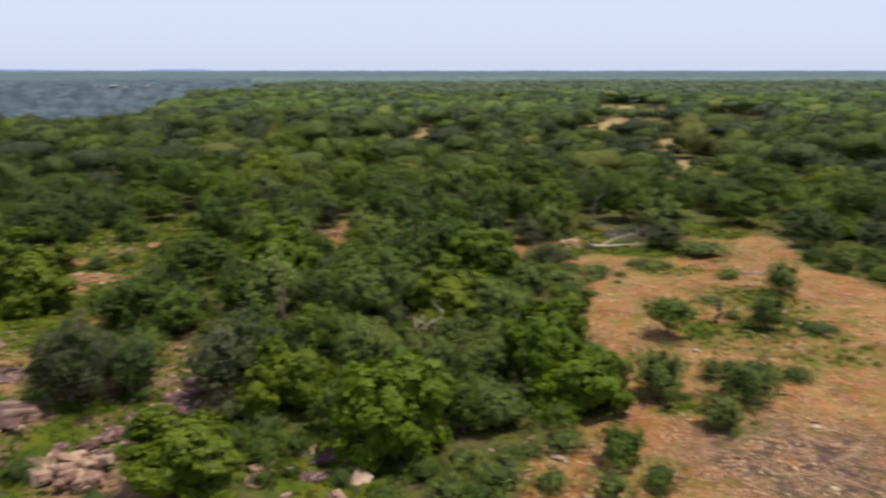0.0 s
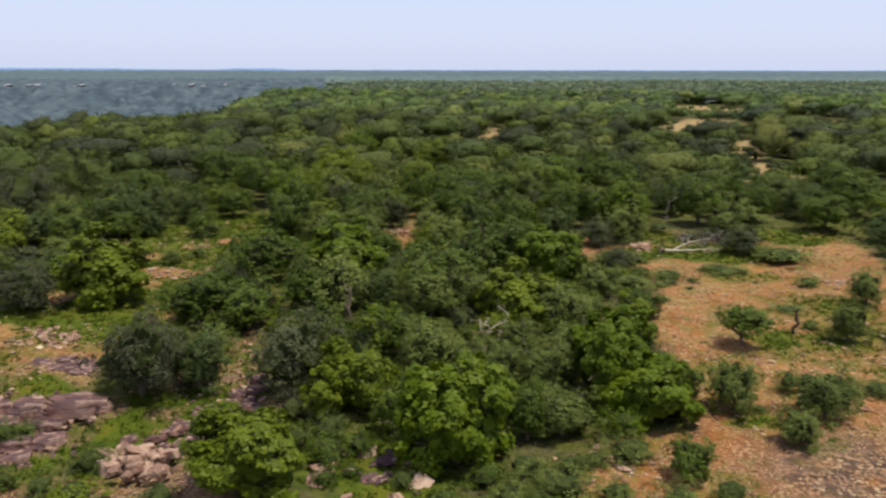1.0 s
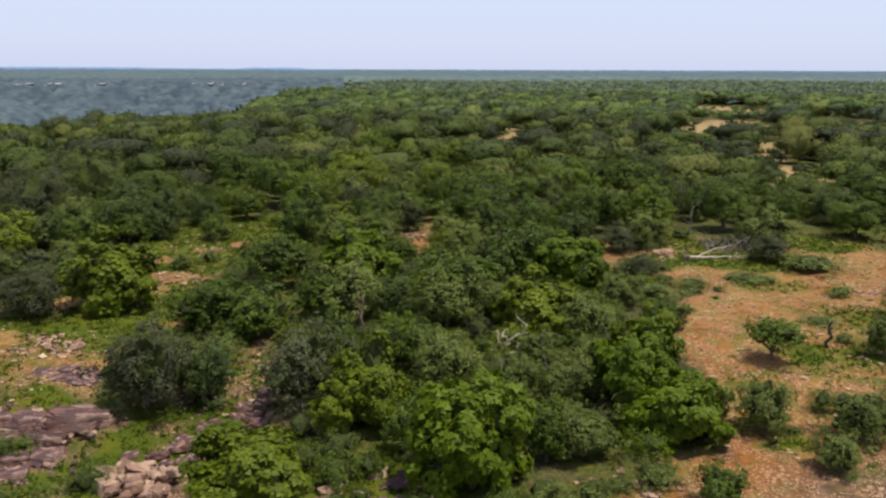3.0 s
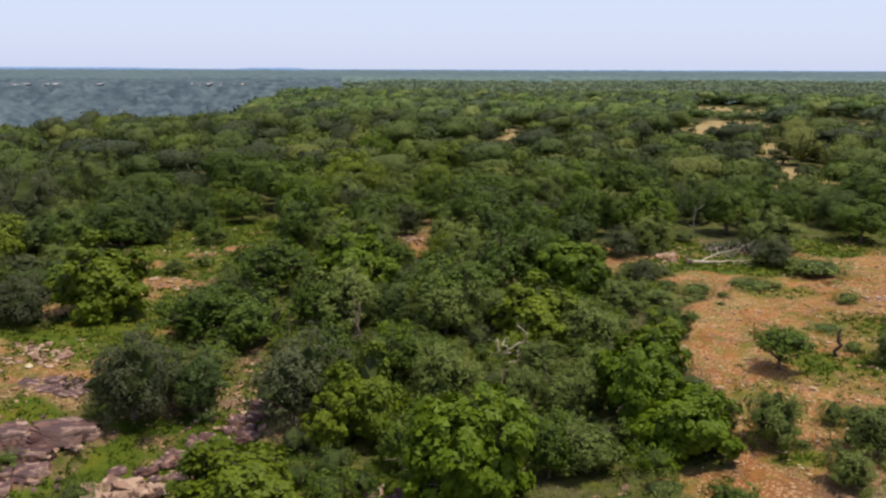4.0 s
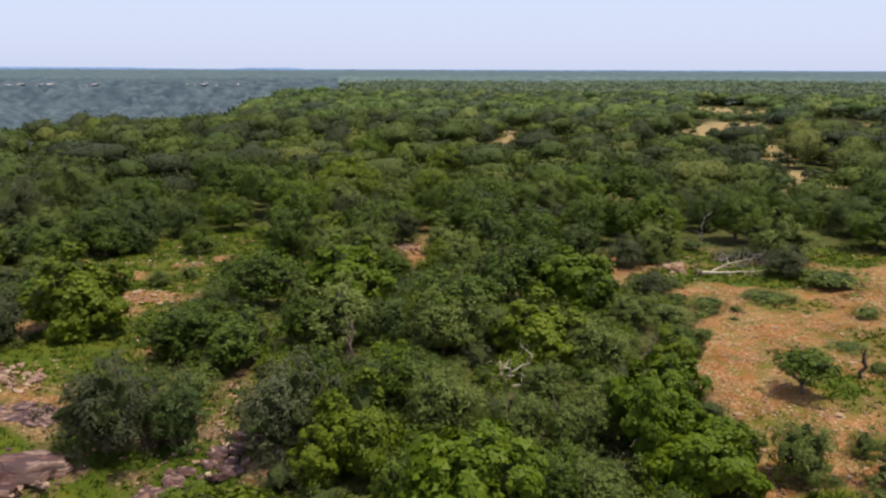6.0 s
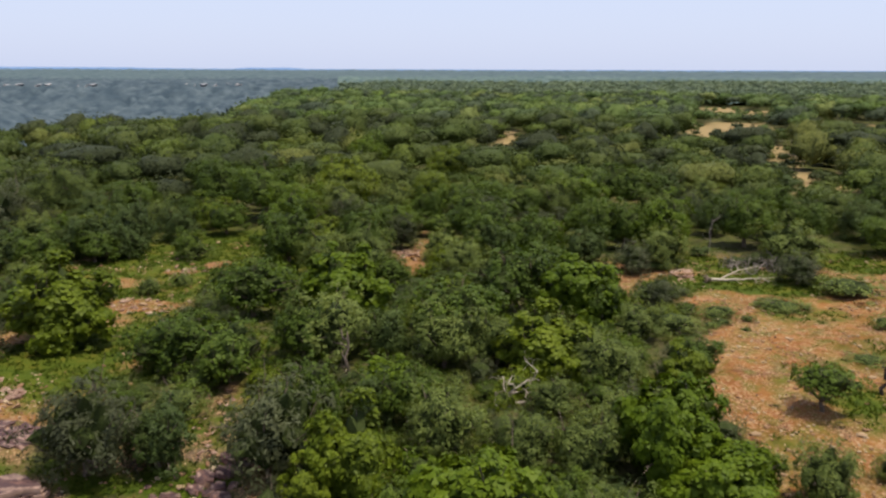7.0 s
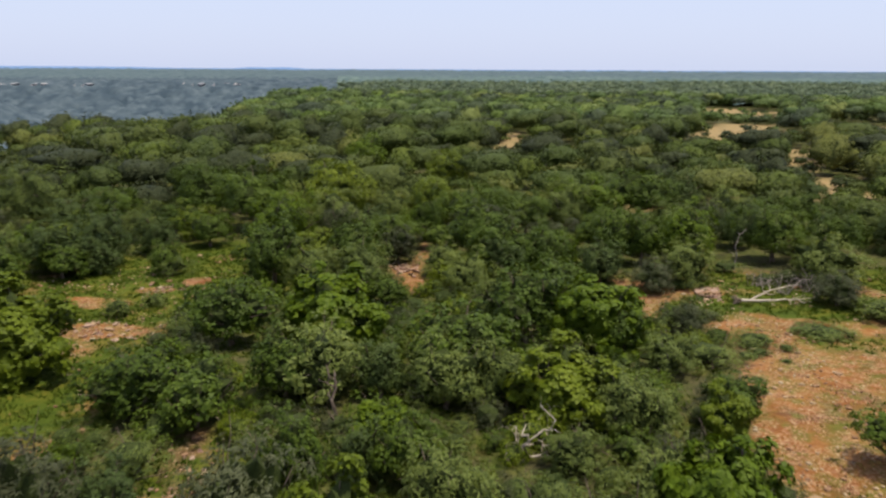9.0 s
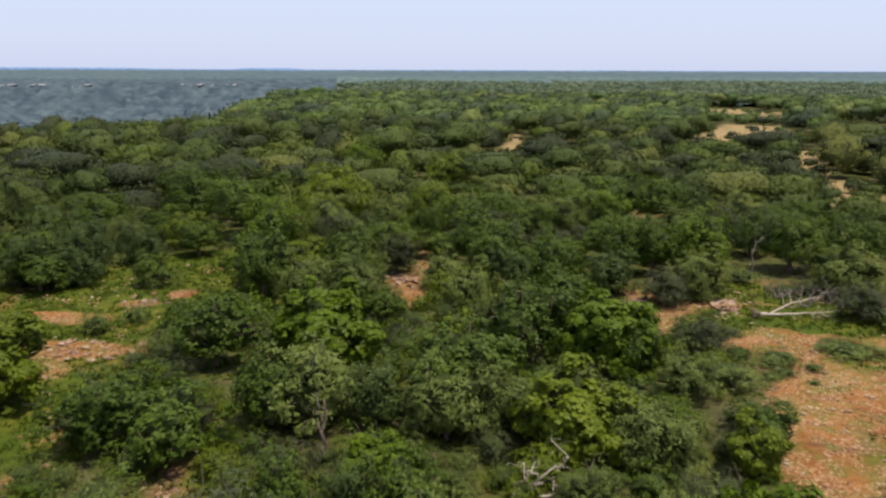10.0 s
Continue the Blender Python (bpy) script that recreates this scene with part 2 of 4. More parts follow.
def ground_material():
    m, n, l, b = material("bush_ground", 0.95)
    a1 = n.new("ShaderNodeAttribute")
    a1.attribute_name = "grass"
    a2 = n.new("ShaderNodeAttribute")
    a2.attribute_name = "open"
    a3 = n.new("ShaderNodeAttribute")
    a3.attribute_name = "rocky"
    a4 = n.new("ShaderNodeAttribute")
    a4.attribute_name = "straw"
    big = noise_tex(n, l, 0.16, 6.0)
    fine = noise_tex(n, l, 2.2, 7.0)
    earth = ramp(n, [(0.32, (0.096, 0.034, 0.012)), (0.44, (0.154, 0.060, 0.018)), (0.54, (0.191, 0.085, 0.026)), (0.68, (0.231, 0.121, 0.044))])
    l.new(maths(n, l, 'ADD', maths(n, l, 'MULTIPLY', big, 0.6), maths(n, l, 'MULTIPLY', fine, 0.4)), earth.inputs[0])
    dry = ramp(n, [(0.3, (0.077, 0.059, 0.011)), (0.7, (0.151, 0.107, 0.024))])
    l.new(fine, dry.inputs[0])

    def patches(scale, lo, hi):
        r = ramp(n, [(lo, (0, 0, 0)), (hi, (1, 1, 1))])
        l.new(noise_tex(n, l, scale, 6.0), r.inputs[0])
        return r.outputs[0]

    c = mix(n, l, maths(n, l, 'MULTIPLY', patches(0.31, 0.47, 0.61), 0.75), earth.outputs[0], dry.outputs[0])
    c = mix(n, l, maths(n, l, 'MULTIPLY', patches(0.47, 0.54, 0.66), 0.7), c, (0.079, 0.036, 0.023))
    c = mix(n, l, maths(n, l, 'MULTIPLY', patches(0.83, 0.50, 0.62), 0.72), c, (0.091, 0.085, 0.016))
    stone = ramp(n, [(0.35, (0.037, 0.026, 0.020)), (0.55, (0.077, 0.048, 0.036)), (0.72, (0.163, 0.111, 0.078))])
    l.new(noise_tex(n, l, 1.7, 7.0), stone.inputs[0])
    c = mix(n, l, maths(n, l, 'MULTIPLY', a3.outputs["Fac"], 0.95), c, stone.outputs[0])
    # pale and rusty gravel flecks of two sizes
    tc = n.new("ShaderNodeTexCoord")
    for scale, reach, lo, amount in ((2.4, 0.30, 0.51, 0.6), (5.5, 0.33, 0.45, 0.75)):
        vor = n.new("ShaderNodeTexVoronoi")
        vor.voronoi_dimensions = '2D'
        vor.inputs["Scale"].default_value = scale
        l.new(tc.outputs["Object"], vor.inputs["Vector"])
        chip = ramp(n, [(0.0, (0.126, 0.052, 0.026)), (0.4, (0.252, 0.136, 0.073)), (0.8, (0.333, 0.218, 0.124)), (1.0, (0.458, 0.363, 0.242))])
        l.new(vor.outputs["Color"], chip.inputs[0])
        fleck = maths(n, l, 'MULTIPLY', maths(n, l, 'LESS_THAN', vor.outputs["Distance"], reach), maths(n, l, 'GREATER_THAN', noise_tex(n, l, scale * 0.17, 5.0), lo))
        c = mix(n, l, maths(n, l, 'MULTIPLY', fleck, amount), c, chip.outputs[0])
    c = mix(n, l, maths(n, l, 'MULTIPLY', a4.outputs["Fac"], 0.62), c, (0.247, 0.194, 0.093))
    litter = ramp(n, [(0.3, (0.036, 0.032, 0.014)), (0.7, (0.082, 0.074, 0.030))])
    l.new(fine, litter.inputs[0])
    c = mix(n, l, a2.outputs["Fac"], litter.outputs[0], c)
    green = ramp(n, [(0.32, (0.023, 0.039, 0.003)), (0.5, (0.050, 0.068, 0.005)), (0.68, (0.097, 0.084, 0.009))])
    l.new(maths(n, l, 'ADD', maths(n, l, 'MULTIPLY', noise_tex(n, l, 0.5, 4.0), 0.6), maths(n, l, 'MULTIPLY', fine, 0.4)), green.inputs[0])
    g = maths(n, l, 'ADD', a1.outputs["Fac"], maths(n, l, 'MULTIPLY', maths(n, l, 'SUBTRACT', noise_tex(n, l, 0.8, 6.0), 0.5), 1.2))
    gr = ramp(n, [(0.30, (0, 0, 0)), (0.80, (1, 1, 1))])
    l.new(g, gr.inputs[0])
    c = mix(n, l, gr.outputs[0], c, green.outputs[0])
    l.new(c, b.inputs["Base Color"])
    bump = n.new("ShaderNodeBump")
    bump.inputs["Strength"].default_value = 0.7
    bump.inputs["Distance"].default_value = 0.12
    l.new(noise_tex(n, l, 3.0, 9.0), bump.inputs["Height"])
    l.new(bump.outputs[0], b.inputs["Normal"])
    return m


MAT_GROUND = ground_material()


# ---- terrain functions ----
def lattice(ix, iy, s):
    v = np.sin(ix * 127.1 + iy * 311.7 + s * 74.7) * 43758.5453
    return v - np.floor(v)


def smooth(a, b, v):
    u = np.clip((v - a) / (b - a), 0.0, 1.0)
    return u * u * (3 - 2 * u)


def vnoise(x, y, s=0):
    x, y = np.asarray(x, float), np.asarray(y, float)
    ix, iy = np.floor(x), np.floor(y)
    fx, fy = x - ix, y - iy
    fx, fy = fx * fx * (3 - 2 * fx), fy * fy * (3 - 2 * fy)
    a = lattice(ix, iy, s) * (1 - fx) + lattice(ix + 1, iy, s) * fx
    b = lattice(ix, iy + 1, s) * (1 - fx) + lattice(ix + 1, iy + 1, s) * fx
    return a * (1 - fy) + b * fy


def fbm(x, y, s=0, octaves=4):
    v, amp, tot = 0.0, 1.0, 0.0
    for k in range(octaves):
        v = v + amp * vnoise(np.asarray(x) * 2 ** k, np.asarray(y) * 2 ** k, s + k)
        tot, amp = tot + amp, amp * 0.5
    return v / tot


def inside(poly, x, y):
    """Signed distance to a polygon's edge, positive within."""
    x, y = np.asarray(x, float), np.asarray(y, float)
    best = np.full(x.shape, 1e9)
    odd = np.zeros(x.shape, bool)
    for (ax, ay), (bx, by) in zip(poly, poly[1:] + poly[:1]):
        ex, ey = bx - ax, by - ay
        u = np.clip(((x - ax) * ex + (y - ay) * ey) / (ex * ex + ey * ey), 0, 1)
        best = np.minimum(best, np.hypot(x - ax - u * ex, y - ay - u * ey))
        cross = (ay > y) != (by > y)
        with np.errstate(divide='ignore', invalid='ignore'):
            odd ^= cross & (x < ex * (y - ay) / (ey if ey else 1e-9) + ax)
    return np.where(odd, best, -best)


VALLEY = [(-82, 234), (-101, 209), (-107, 188), (-110, 166), (-165, 152), (-420, 180), (-520, 330), (-400, 400), (-312, 440), (-390, 520),
          (-1500, 640), (-1600, 900), (-900, 740), (-560, 655), (-408, 650), (-317, 690), (-215, 745), (-170, 720), (-152, 600),
          (-118, 390), (-92, 275)]



def woods_limit(x, y):
    """How far the single trees reach, by bearing; past it a joined canopy goes on."""
    return np.clip(520 + 45 * (np.degrees(np.arctan2(x, y)) + 15) + 60 * (fbm(x / 40, y / 40, 99, 2) - 0.5), 460, 800)


def past_valley(x, y):
    return (y > 440) & (x < -0.235 * y)


RIGHT_CLEARING = [(7.5, 91), (10, 96), (15, 99.5), (20, 99), (24, 96.5), (27, 98), (33, 101), (36, 92), (34, 83), (37, 74), (47, 70), (60, 60), (60, 30), (2, 30),
                  (3, 41), (6, 46), (10.5, 47), (11.5, 55), (9.5, 62), (10.5, 70), (13, 77), (11, 83)]
LEFT_CLEARING = [(-27, 30), (-24, 44), (-27, 52), (-26, 62), (-27, 69), (-29, 80), (-27, 90), (-29, 103), (-37, 101), (-41, 97), (-46, 89), (-43, 78), (-37, 73),
                 (-40, 66), (-60, 66), (-60, 30)]
ROCK_ZONE = [(-13, 34), (-14, 50), (-16.5, 56), (-19.6, 61.5), (-20.0, 55), (-25, 50), (-34, 52), (-40, 46), (-40, 30)]
# openings in the wood: bearing in degrees, from, to, half width
GAPS = [(-2.1, 194, 250, 3.7), (9.6, 226, 292, 5.0), (12.2, 248, 304, 8.5), (10.8, 350, 424, 9.5), (12.8, 340, 396, 6.0), (13.9, 174, 216, 3.6),
        (16.0, 146, 167, 4.4), (16.9, 282, 316, 4.5), (5.4, 132, 143, 2.2), (1.5, 188, 206, 1.8), (19.0, 272, 304, 5.5),
        (-7.1, 101, 111, 1.4), (-8.1, 91.5, 98, 1.4), (4.4, 86, 94, 1.7)]


def gap_mask(x, y):
    x, y = np.asarray(x, float), np.asarray(y, float)
    d, b = np.hypot(x, y), np.arctan2(x, y)
    wob = 1 + 2.0 * (fbm(x / 6, y / 6, 61, 3) - 0.5)
    v = np.zeros(x.shape)
    for bearing, near, far, half in GAPS:
        side = np.abs(d * np.sin(b - math.radians(bearing))) / (half * wob)
        v = np.maximum(v, smooth(1.2, 0.8, side) * smooth(near - 4, near, d) * smooth(far + 4, far, d) * (np.abs(b) < 1.2))
    return v


def low_before_gap(x, y):
    """Bushes stay low on the near side of an opening: the greatest height there."""
    d = math.hypot(x, y)
    ahead = np.array([4, 9, 15, 22, 30, 40, 52])
    far = d + ahead
    clear = gap_mask(x * far / d, y * far / d) > 0.5
    cap = float(np.where(clear, np.maximum(1.1, 21.0 * (ahead + 9) / (far + 9)), 99.0).min())
    return cap


def open_mask(x, y):
    wob = 2.2 * (fbm(np.asarray(x) / 5, np.asarray(y) / 5, 3) - 0.5)
    v = np.maximum(smooth(-0.8, 0.8, inside(RIGHT_CLEARING, x, y) + wob), smooth(-0.8, 0.8, inside(LEFT_CLEARING, x, y) + wob))
    v = np.maximum(v, smooth(-1.0, 1.0, inside(ROCK_ZONE, x, y) + wob))
    return np.maximum(v, gap_mask(x, y))


PLATEAU_D = [0, 38, 46, 60, 75, 95, 140, 200, 300, 4900]
PLATEAU_Z = [-2.0, -1.2, -0.9, -0.2, 0.4, 1.0, 2.2, 3.2, 3.8, 19.0]


def gz(x, y):
    x, y = np.asarray(x, float), np.asarray(y, float)
    d = np.hypot(x, y)
    z = np.interp(d, PLATEAU_D, PLATEAU_Z)
    z = z - 1.1 * smooth(-12, -19, x) * smooth(52, 44, y)
    near = smooth(200, 100, d)
    z = z + near * (0.5 * (fbm(x / 9, y / 9, 11, 3) - 0.5) + 0.16 * (fbm(x / 1.6, y / 1.6, 21, 3) - 0.5))
    z = z + smooth(100, 400, d) * 3.0 * (fbm(x / 140, y / 140, 31, 2) - 0.5)
    v = inside(VALLEY, x, y)
    z = z - 14 * smooth(-6, 64, v) - 42 * smooth(10, 190, v)
    bearing = np.degrees(np.arctan2(x, y))
    far = smooth(3200, 4700, d)
    z = z + far * 6 * smooth(-21, -28, bearing) * smooth(-75, -50, bearing)
    z = z + far * 7 * smooth(2.6, 1.2, np.abs(bearing + 17.4))
    return z


def gz1(x, y):
    return float(gz(np.array([x]), np.array([y]))[0])


# ---- mesh helpers ----
def fast_mesh(name, verts, faces, mats, floats=None, mat_index=None, flat=True):
    """Mesh from arrays: verts (n, 3), faces a list of arrays (m, 3) or (m, 4)."""
    me = bpy.data.meshes.new(name)
    faces = [f for f in (faces if isinstance(faces, list) else [faces]) if len(f)]
    sizes = np.concatenate([np.full(len(f), f.shape[1]) for f in faces])
    loops = np.concatenate([f.ravel() for f in faces]).astype(np.int32)
    me.vertices.add(len(verts))
    me.vertices.foreach_set("co", np.asarray(verts, np.float32).ravel())
    me.loops.add(len(loops))
    me.loops.foreach_set("vertex_index", loops)
    me.polygons.add(len(sizes))
    me.polygons.foreach_set("loop_start", np.concatenate([[0], np.cumsum(sizes)[:-1]]).astype(np.int32))
    for m in mats:
        me.materials.append(m)
    if mat_index is not None:
        me.polygons.foreach_set("material_index", np.asarray(mat_index, np.int32))
    for key, vals in (floats or {}).items():
        me.attributes.new(key, 'FLOAT', 'POINT').data.foreach_set("value", np.asarray(vals, np.float32))
    me.update(calc_edges=True)
    me.polygons.foreach_set("use_smooth", np.full(len(sizes), not flat))
    return me


def ico(level):
    bm = bmesh.new()
    bmesh.ops.create_icosphere(bm, subdivisions=level, radius=1.0)
    bm.verts.index_update()
    v = np.array([x.co[:] for x in bm.verts])
    f = np.array([[q.index for q in p.verts] for p in bm.faces])
    bm.free()
    return v, f


ICO1, ICO2, ICO3 = ico(1), ico(2), ico(3)


def part(name, me, parent, label=""):
    ob = new(name, me)
    ob.parent = parent
    return tagged(ob, label)


class Soup:
    """Collects tubes into one mesh."""

    def __init__(self):
        self.v, self.f, self.n = [], [], 0

    def tube(self, pts, radii, sides=6):
        pts = [Vector(p) for p in pts]
        base = self.n
        for k, p in enumerate(pts):
            d = (pts[min(k + 1, len(pts) - 1)] - pts[max(k - 1, 0)]).normalized()
            a = d.orthogonal().normalized()
            b = d.cross(a)
            for s in range(sides):
                w = 2 * math.pi * s / sides
                self.v.append((p + (a * math.cos(w) + b * math.sin(w)) * radii[k])[:])
        for k in range(len(pts) - 1):
            for s in range(sides):
                i, j = base + k * sides + s, base + k * sides + (s + 1) % sides
                self.f.append((i, j, j + sides, i + sides))
        self.n += len(pts) * sides

    def mesh(self, name, mat):
        return fast_mesh(name, np.array(self.v), np.array(self.f), [mat], flat=False)


def wander(rng, a, b, steps, amount):
    """A crooked line from a to b."""
    a, b = Vector(a), Vector(b)
    out = []
    for k in range(steps + 1):
        u = k / steps
        j = Vector(rng.normal(0, amount, 3)) * (0 if k in (0,) else 1) * (b - a).length * 0.1
        out.append(a.lerp(b, u) + j)
    return out


def leaf_slips(rng, centres, normals, length, width):
    """Narrow leaves and leaflet sprays, each of three corners."""
    n = len(centres)
    normals = normals / np.linalg.norm(normals, axis=1, keepdims=True)
    t = rng.normal(0, 1, (n, 3))
    t -= normals * np.sum(t * normals, axis=1, keepdims=True)
    t /= np.linalg.norm(t, axis=1, keepdims=True)
    s = np.cross(normals, t)
    k = rng.uniform(0.65, 1.35, (n, 1))
    ln, wd = length * k * 0.5, width * k * 0.5
    v = np.empty((n, 3, 3))
    v[:, 0] = centres - t * ln + s * wd
    v[:, 1] = centres - t * ln * 0.7 - s * wd
    v[:, 2] = centres + t * ln
    return v.reshape(-1, 3), np.arange(3 * n).reshape(n, 3)


# crown habits: height where foliage starts, boughs, clumps, clump size, leaf length, leaf width, looseness
HABIT = {
    "fig": (0.03, 12, 185, 0.165, 0.140, 0.122, 0.16),
    "lime": (0.06, 10, 165, 0.160, 0.145, 0.118, 0.30),
    "oak": (0.15, 11, 175, 0.160, 0.135, 0.112, 0.22),
    "olive": (0.03, 11, 190, 0.150, 0.170, 0.062, 0.36),
    "dark": (0.02, 12, 190, 0.145, 0.150, 0.066, 0.26),
    "grey": (0.03, 12, 190, 0.140, 0.160, 0.050, 0.42),
    "umbrella": (0.36, 9, 120, 0.150, 0.125, 0.090, 0.12),
}


def profile(zf, start):
    """Half width of a crown at shares of its height."""
    mid = start + (1 - start) * 0.36
    up = np.sqrt(np.maximum(0.0, 1 - ((zf - mid) / (1.02 - mid)) ** 2))
    low = 0.78 + 0.22 * (zf - start) / max(0.01, mid - start)
    return np.where(zf > mid, up, low)


def crown_form(rng, start, R, H, boughs, relief=0.30):
    """A lopsided dome that swells over its boughs: a function from height share and bearing to points, and the boughs' places."""
    p1, p2 = rng.uniform(0, 6.28, 2)
    heart = np.array([0, 0, H * (start + (1 - start) * 0.35)])

    def dome(zf, a):
        lop = 1 + 0.15 * np.sin(2 * a + p1) + 0.10 * np.sin(3 * a + p2)
        r = R * profile(zf, start) * lop
        return np.stack([r * np.cos(a), r * np.sin(a), zf * H], -1)

    k = np.arange(boughs)
    zb = start + (1 - start) * (1 - ((k + rng.uniform(0.2, 0.8, boughs)) / boughs) ** 0.9)
    B = dome(zb, k * 2.39996 + rng.uniform(-0.4, 0.4, boughs))
    w = rng.uniform(0.55, 1.2, boughs)
    reach = R * 1.45 / math.sqrt(boughs)

    def swollen(zf, a):
        P = dome(zf, a)
        q = np.linalg.norm((P[:, None] - B[None]) * np.array([1, 1, 1.15]), axis=2) / reach
        swell = (np.maximum(0, 1 - 0.55 * q * q) * w).max(axis=1)
        return heart + (P - heart) * (1.0 - relief + relief * 1.15 * swell)[:, None]
    return swollen, heart, B


def crown_arrays(rng, form, start, R, clumps, size, leaves, length, width, loose, hull, up=0.30, depth=(0.56, 0.80)):
    """Leaves in small clumps over a crown's form, round a closed inner hull: vertices, and the faces of leaves and
    hull.
    """
    swollen, heart, _ = form
    k = np.arange(clumps)
    zf = start + (1 - start) * (1 - ((k + rng.uniform(0, 1, clumps)) / clumps) ** 0.85)
    a = k * 2.39996 + rng.uniform(-0.5, 0.5, clumps)
    cc = swollen(zf, a)
    d = cc - heart
    d[:, 2] = np.maximum(d[:, 2], -0.25 * R)
    d /= np.linalg.norm(d, axis=1, keepdims=True) + 1e-6
    cr = R * size * rng.uniform(0.65, 1.35, clumps)
    cc = cc + d * (R * rng.normal(0, 0.035, clumps) - cr * 0.35)[:, None]
    m = clumps * leaves
    cc, cd, cr = np.repeat(cc, leaves, 0), np.repeat(d, leaves, 0), np.repeat(cr, leaves)[:, None]
    e = rng.normal(0, 1, (m, 3)) + cd * 0.9 + np.array([0, 0, 0.4])
    e /= np.linalg.norm(e, axis=1, keepdims=True)
    c = cc + e * cr * rng.uniform(0.55, 1.0 + loose, (m, 1)) * np.array([1, 1, 0.85])
    c[:, 2] = np.maximum(c[:, 2], 0.02)
    nr = e * 0.75 + cd * 0.45 + rng.normal(0, 0.30, (m, 3)) + np.array([0, 0, up])
    v, f = leaf_slips(rng, c, nr, length, width)
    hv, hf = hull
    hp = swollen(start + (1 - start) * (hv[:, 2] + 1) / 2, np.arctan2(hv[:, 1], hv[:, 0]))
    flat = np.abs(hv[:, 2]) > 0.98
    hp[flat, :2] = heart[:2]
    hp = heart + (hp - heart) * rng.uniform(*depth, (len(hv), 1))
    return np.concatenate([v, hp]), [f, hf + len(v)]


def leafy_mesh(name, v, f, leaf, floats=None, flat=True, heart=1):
    """Leaves in one material; heart 1 gives the hull within the dark one that stands for inner shade."""
    return fast_mesh(name, v, f, [leaf, MAT_CROWN_SHADE], floats, np.repeat([0, heart], [len(q) for q in f]), flat=flat)


R0, H0 = 2.5, 5.0
TREE_TEXT = {
    "fig": ("broadleaf_tree", "bright green broadleaf tree with a dense domed crown"),
    "lime": ("broadleaf_tree", "yellow-green broadleaf tree with a loose lumpy crown"),
    "oak": ("woodland_tree", "mid-green bush tree with a rounded leafy crown"),
    "olive": ("thorn_tree", "dusty olive-green thorn tree with fine feathery foliage"),
    "dark": ("thorn_tree", "dark green thorn tree with a thick low crown"),
    "grey": ("thorn_tree", "grey-green thorn tree with sparse twiggy foliage"),
    "umbrella": ("small_tree", "small dark green tree with a bare stem on stony earth"),
}


def build_tree(kind, variant, detail):
    """A tree 5 m high and 5 m wide: trunk with limbs, and a crown of leaves in lobes. detail 2 is the nearest."""
    rng = np.random.default_rng(len(kind) * 1000 + ord(kind[0]) * 37 + variant * 11 + detail)
    name, label = TREE_TEXT[kind]
    top = tagged(new(name), label, "tree", "woodland trees")
    start, boughs, clumps, size, ll, lw, loose = HABIT[kind]
    form = crown_form(rng, start, R0, H0, boughs, 0.50 if kind == "lime" else 0.46)
    s = Soup()
    fork = Vector((rng.uniform(-0.2, 0.2), rng.uniform(-0.2, 0.2), H0 * rng.uniform(0.16, 0.26)))
    s.tube(wander(rng, (0, 0, -0.4), fork, 4, 0.25), [0.24, 0.19, 0.17, 0.15, 0.14], 7)
    for q in form[2][::1 if detail == 2 else 3]:
        tip = form[1] + (q - form[1]) * 0.86
        pts = wander(rng, fork, tip, 4, 0.45)
        s.tube(pts, [0.115, 0.085, 0.06, 0.04, 0.018], 5)
        if detail == 2:
            e = Vector(tip) + Vector(rng.normal(0, 1, 3)).normalized() * 0.8
            s.tube(wander(rng, pts[2], e, 3, 0.6), [0.04, 0.028, 0.018, 0.008], 4)
    part("trunk", s.mesh("trunk", MAT_BARK), top)
    leaves, k = ((54, 1.0), (28, 1.4), (16, 1.85))[detail]
    if kind in ("fig", "lime") and detail == 2:
        leaves = 84
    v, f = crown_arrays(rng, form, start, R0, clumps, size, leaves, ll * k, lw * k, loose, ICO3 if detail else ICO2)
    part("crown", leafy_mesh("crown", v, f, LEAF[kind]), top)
    return top


def build_shrub(kind, variant, detail):
    """A shrub 2 m high and 3 m wide, leafy to the ground."""
    rng = np.random.default_rng(500 + variant * 7 + ord(kind[0]) + detail)
    text = {"olive": "dusty olive-green shrub spreading low over dry ground", "dark": "dark green low shrub leafy to the ground",
            "oak": "mid-green undergrowth shrub between the trees", "lime": "yellow-green undergrowth shrub between the trees",
            "fig": "bright green undergrowth shrub between the trees", "grey": "grey-green twiggy shrub beside the fallen tree"}[kind]
    top = tagged(new("shrub"), text, "shrub", "bushveld shrubs")
    _, _, _, _, ll, lw, loose = HABIT[kind]
    form = crown_form(rng, 0.0, 1.5, 2.0, 7, 0.42)
    for q in form[2][::2]:
        s = Soup()
        s.tube(wander(rng, (rng.uniform(-0.15, 0.15), rng.uniform(-0.15, 0.15), -0.25), q, 4, 0.5), [0.05, 0.04, 0.03, 0.02, 0.008], 5)
        part("stem", s.mesh("stem", MAT_BARK), top)
    clumps, leaves, k = (62, 22, 1.0) if detail == 2 else (50, 14, 1.45)
    v, f = crown_arrays(rng, form, 0.0, 1.5, clumps, 0.2, leaves, ll * 0.9 * k, lw * k, loose, ICO1)
    v[:, 2] = np.maximum(v[:, 2], -0.15)
    part("foliage", leafy_mesh("foliage", v, f, LEAF[kind]), top)
    return top


TEMPLATES = {}
PLANTED = []
plant_rng = np.random.default_rng(42)


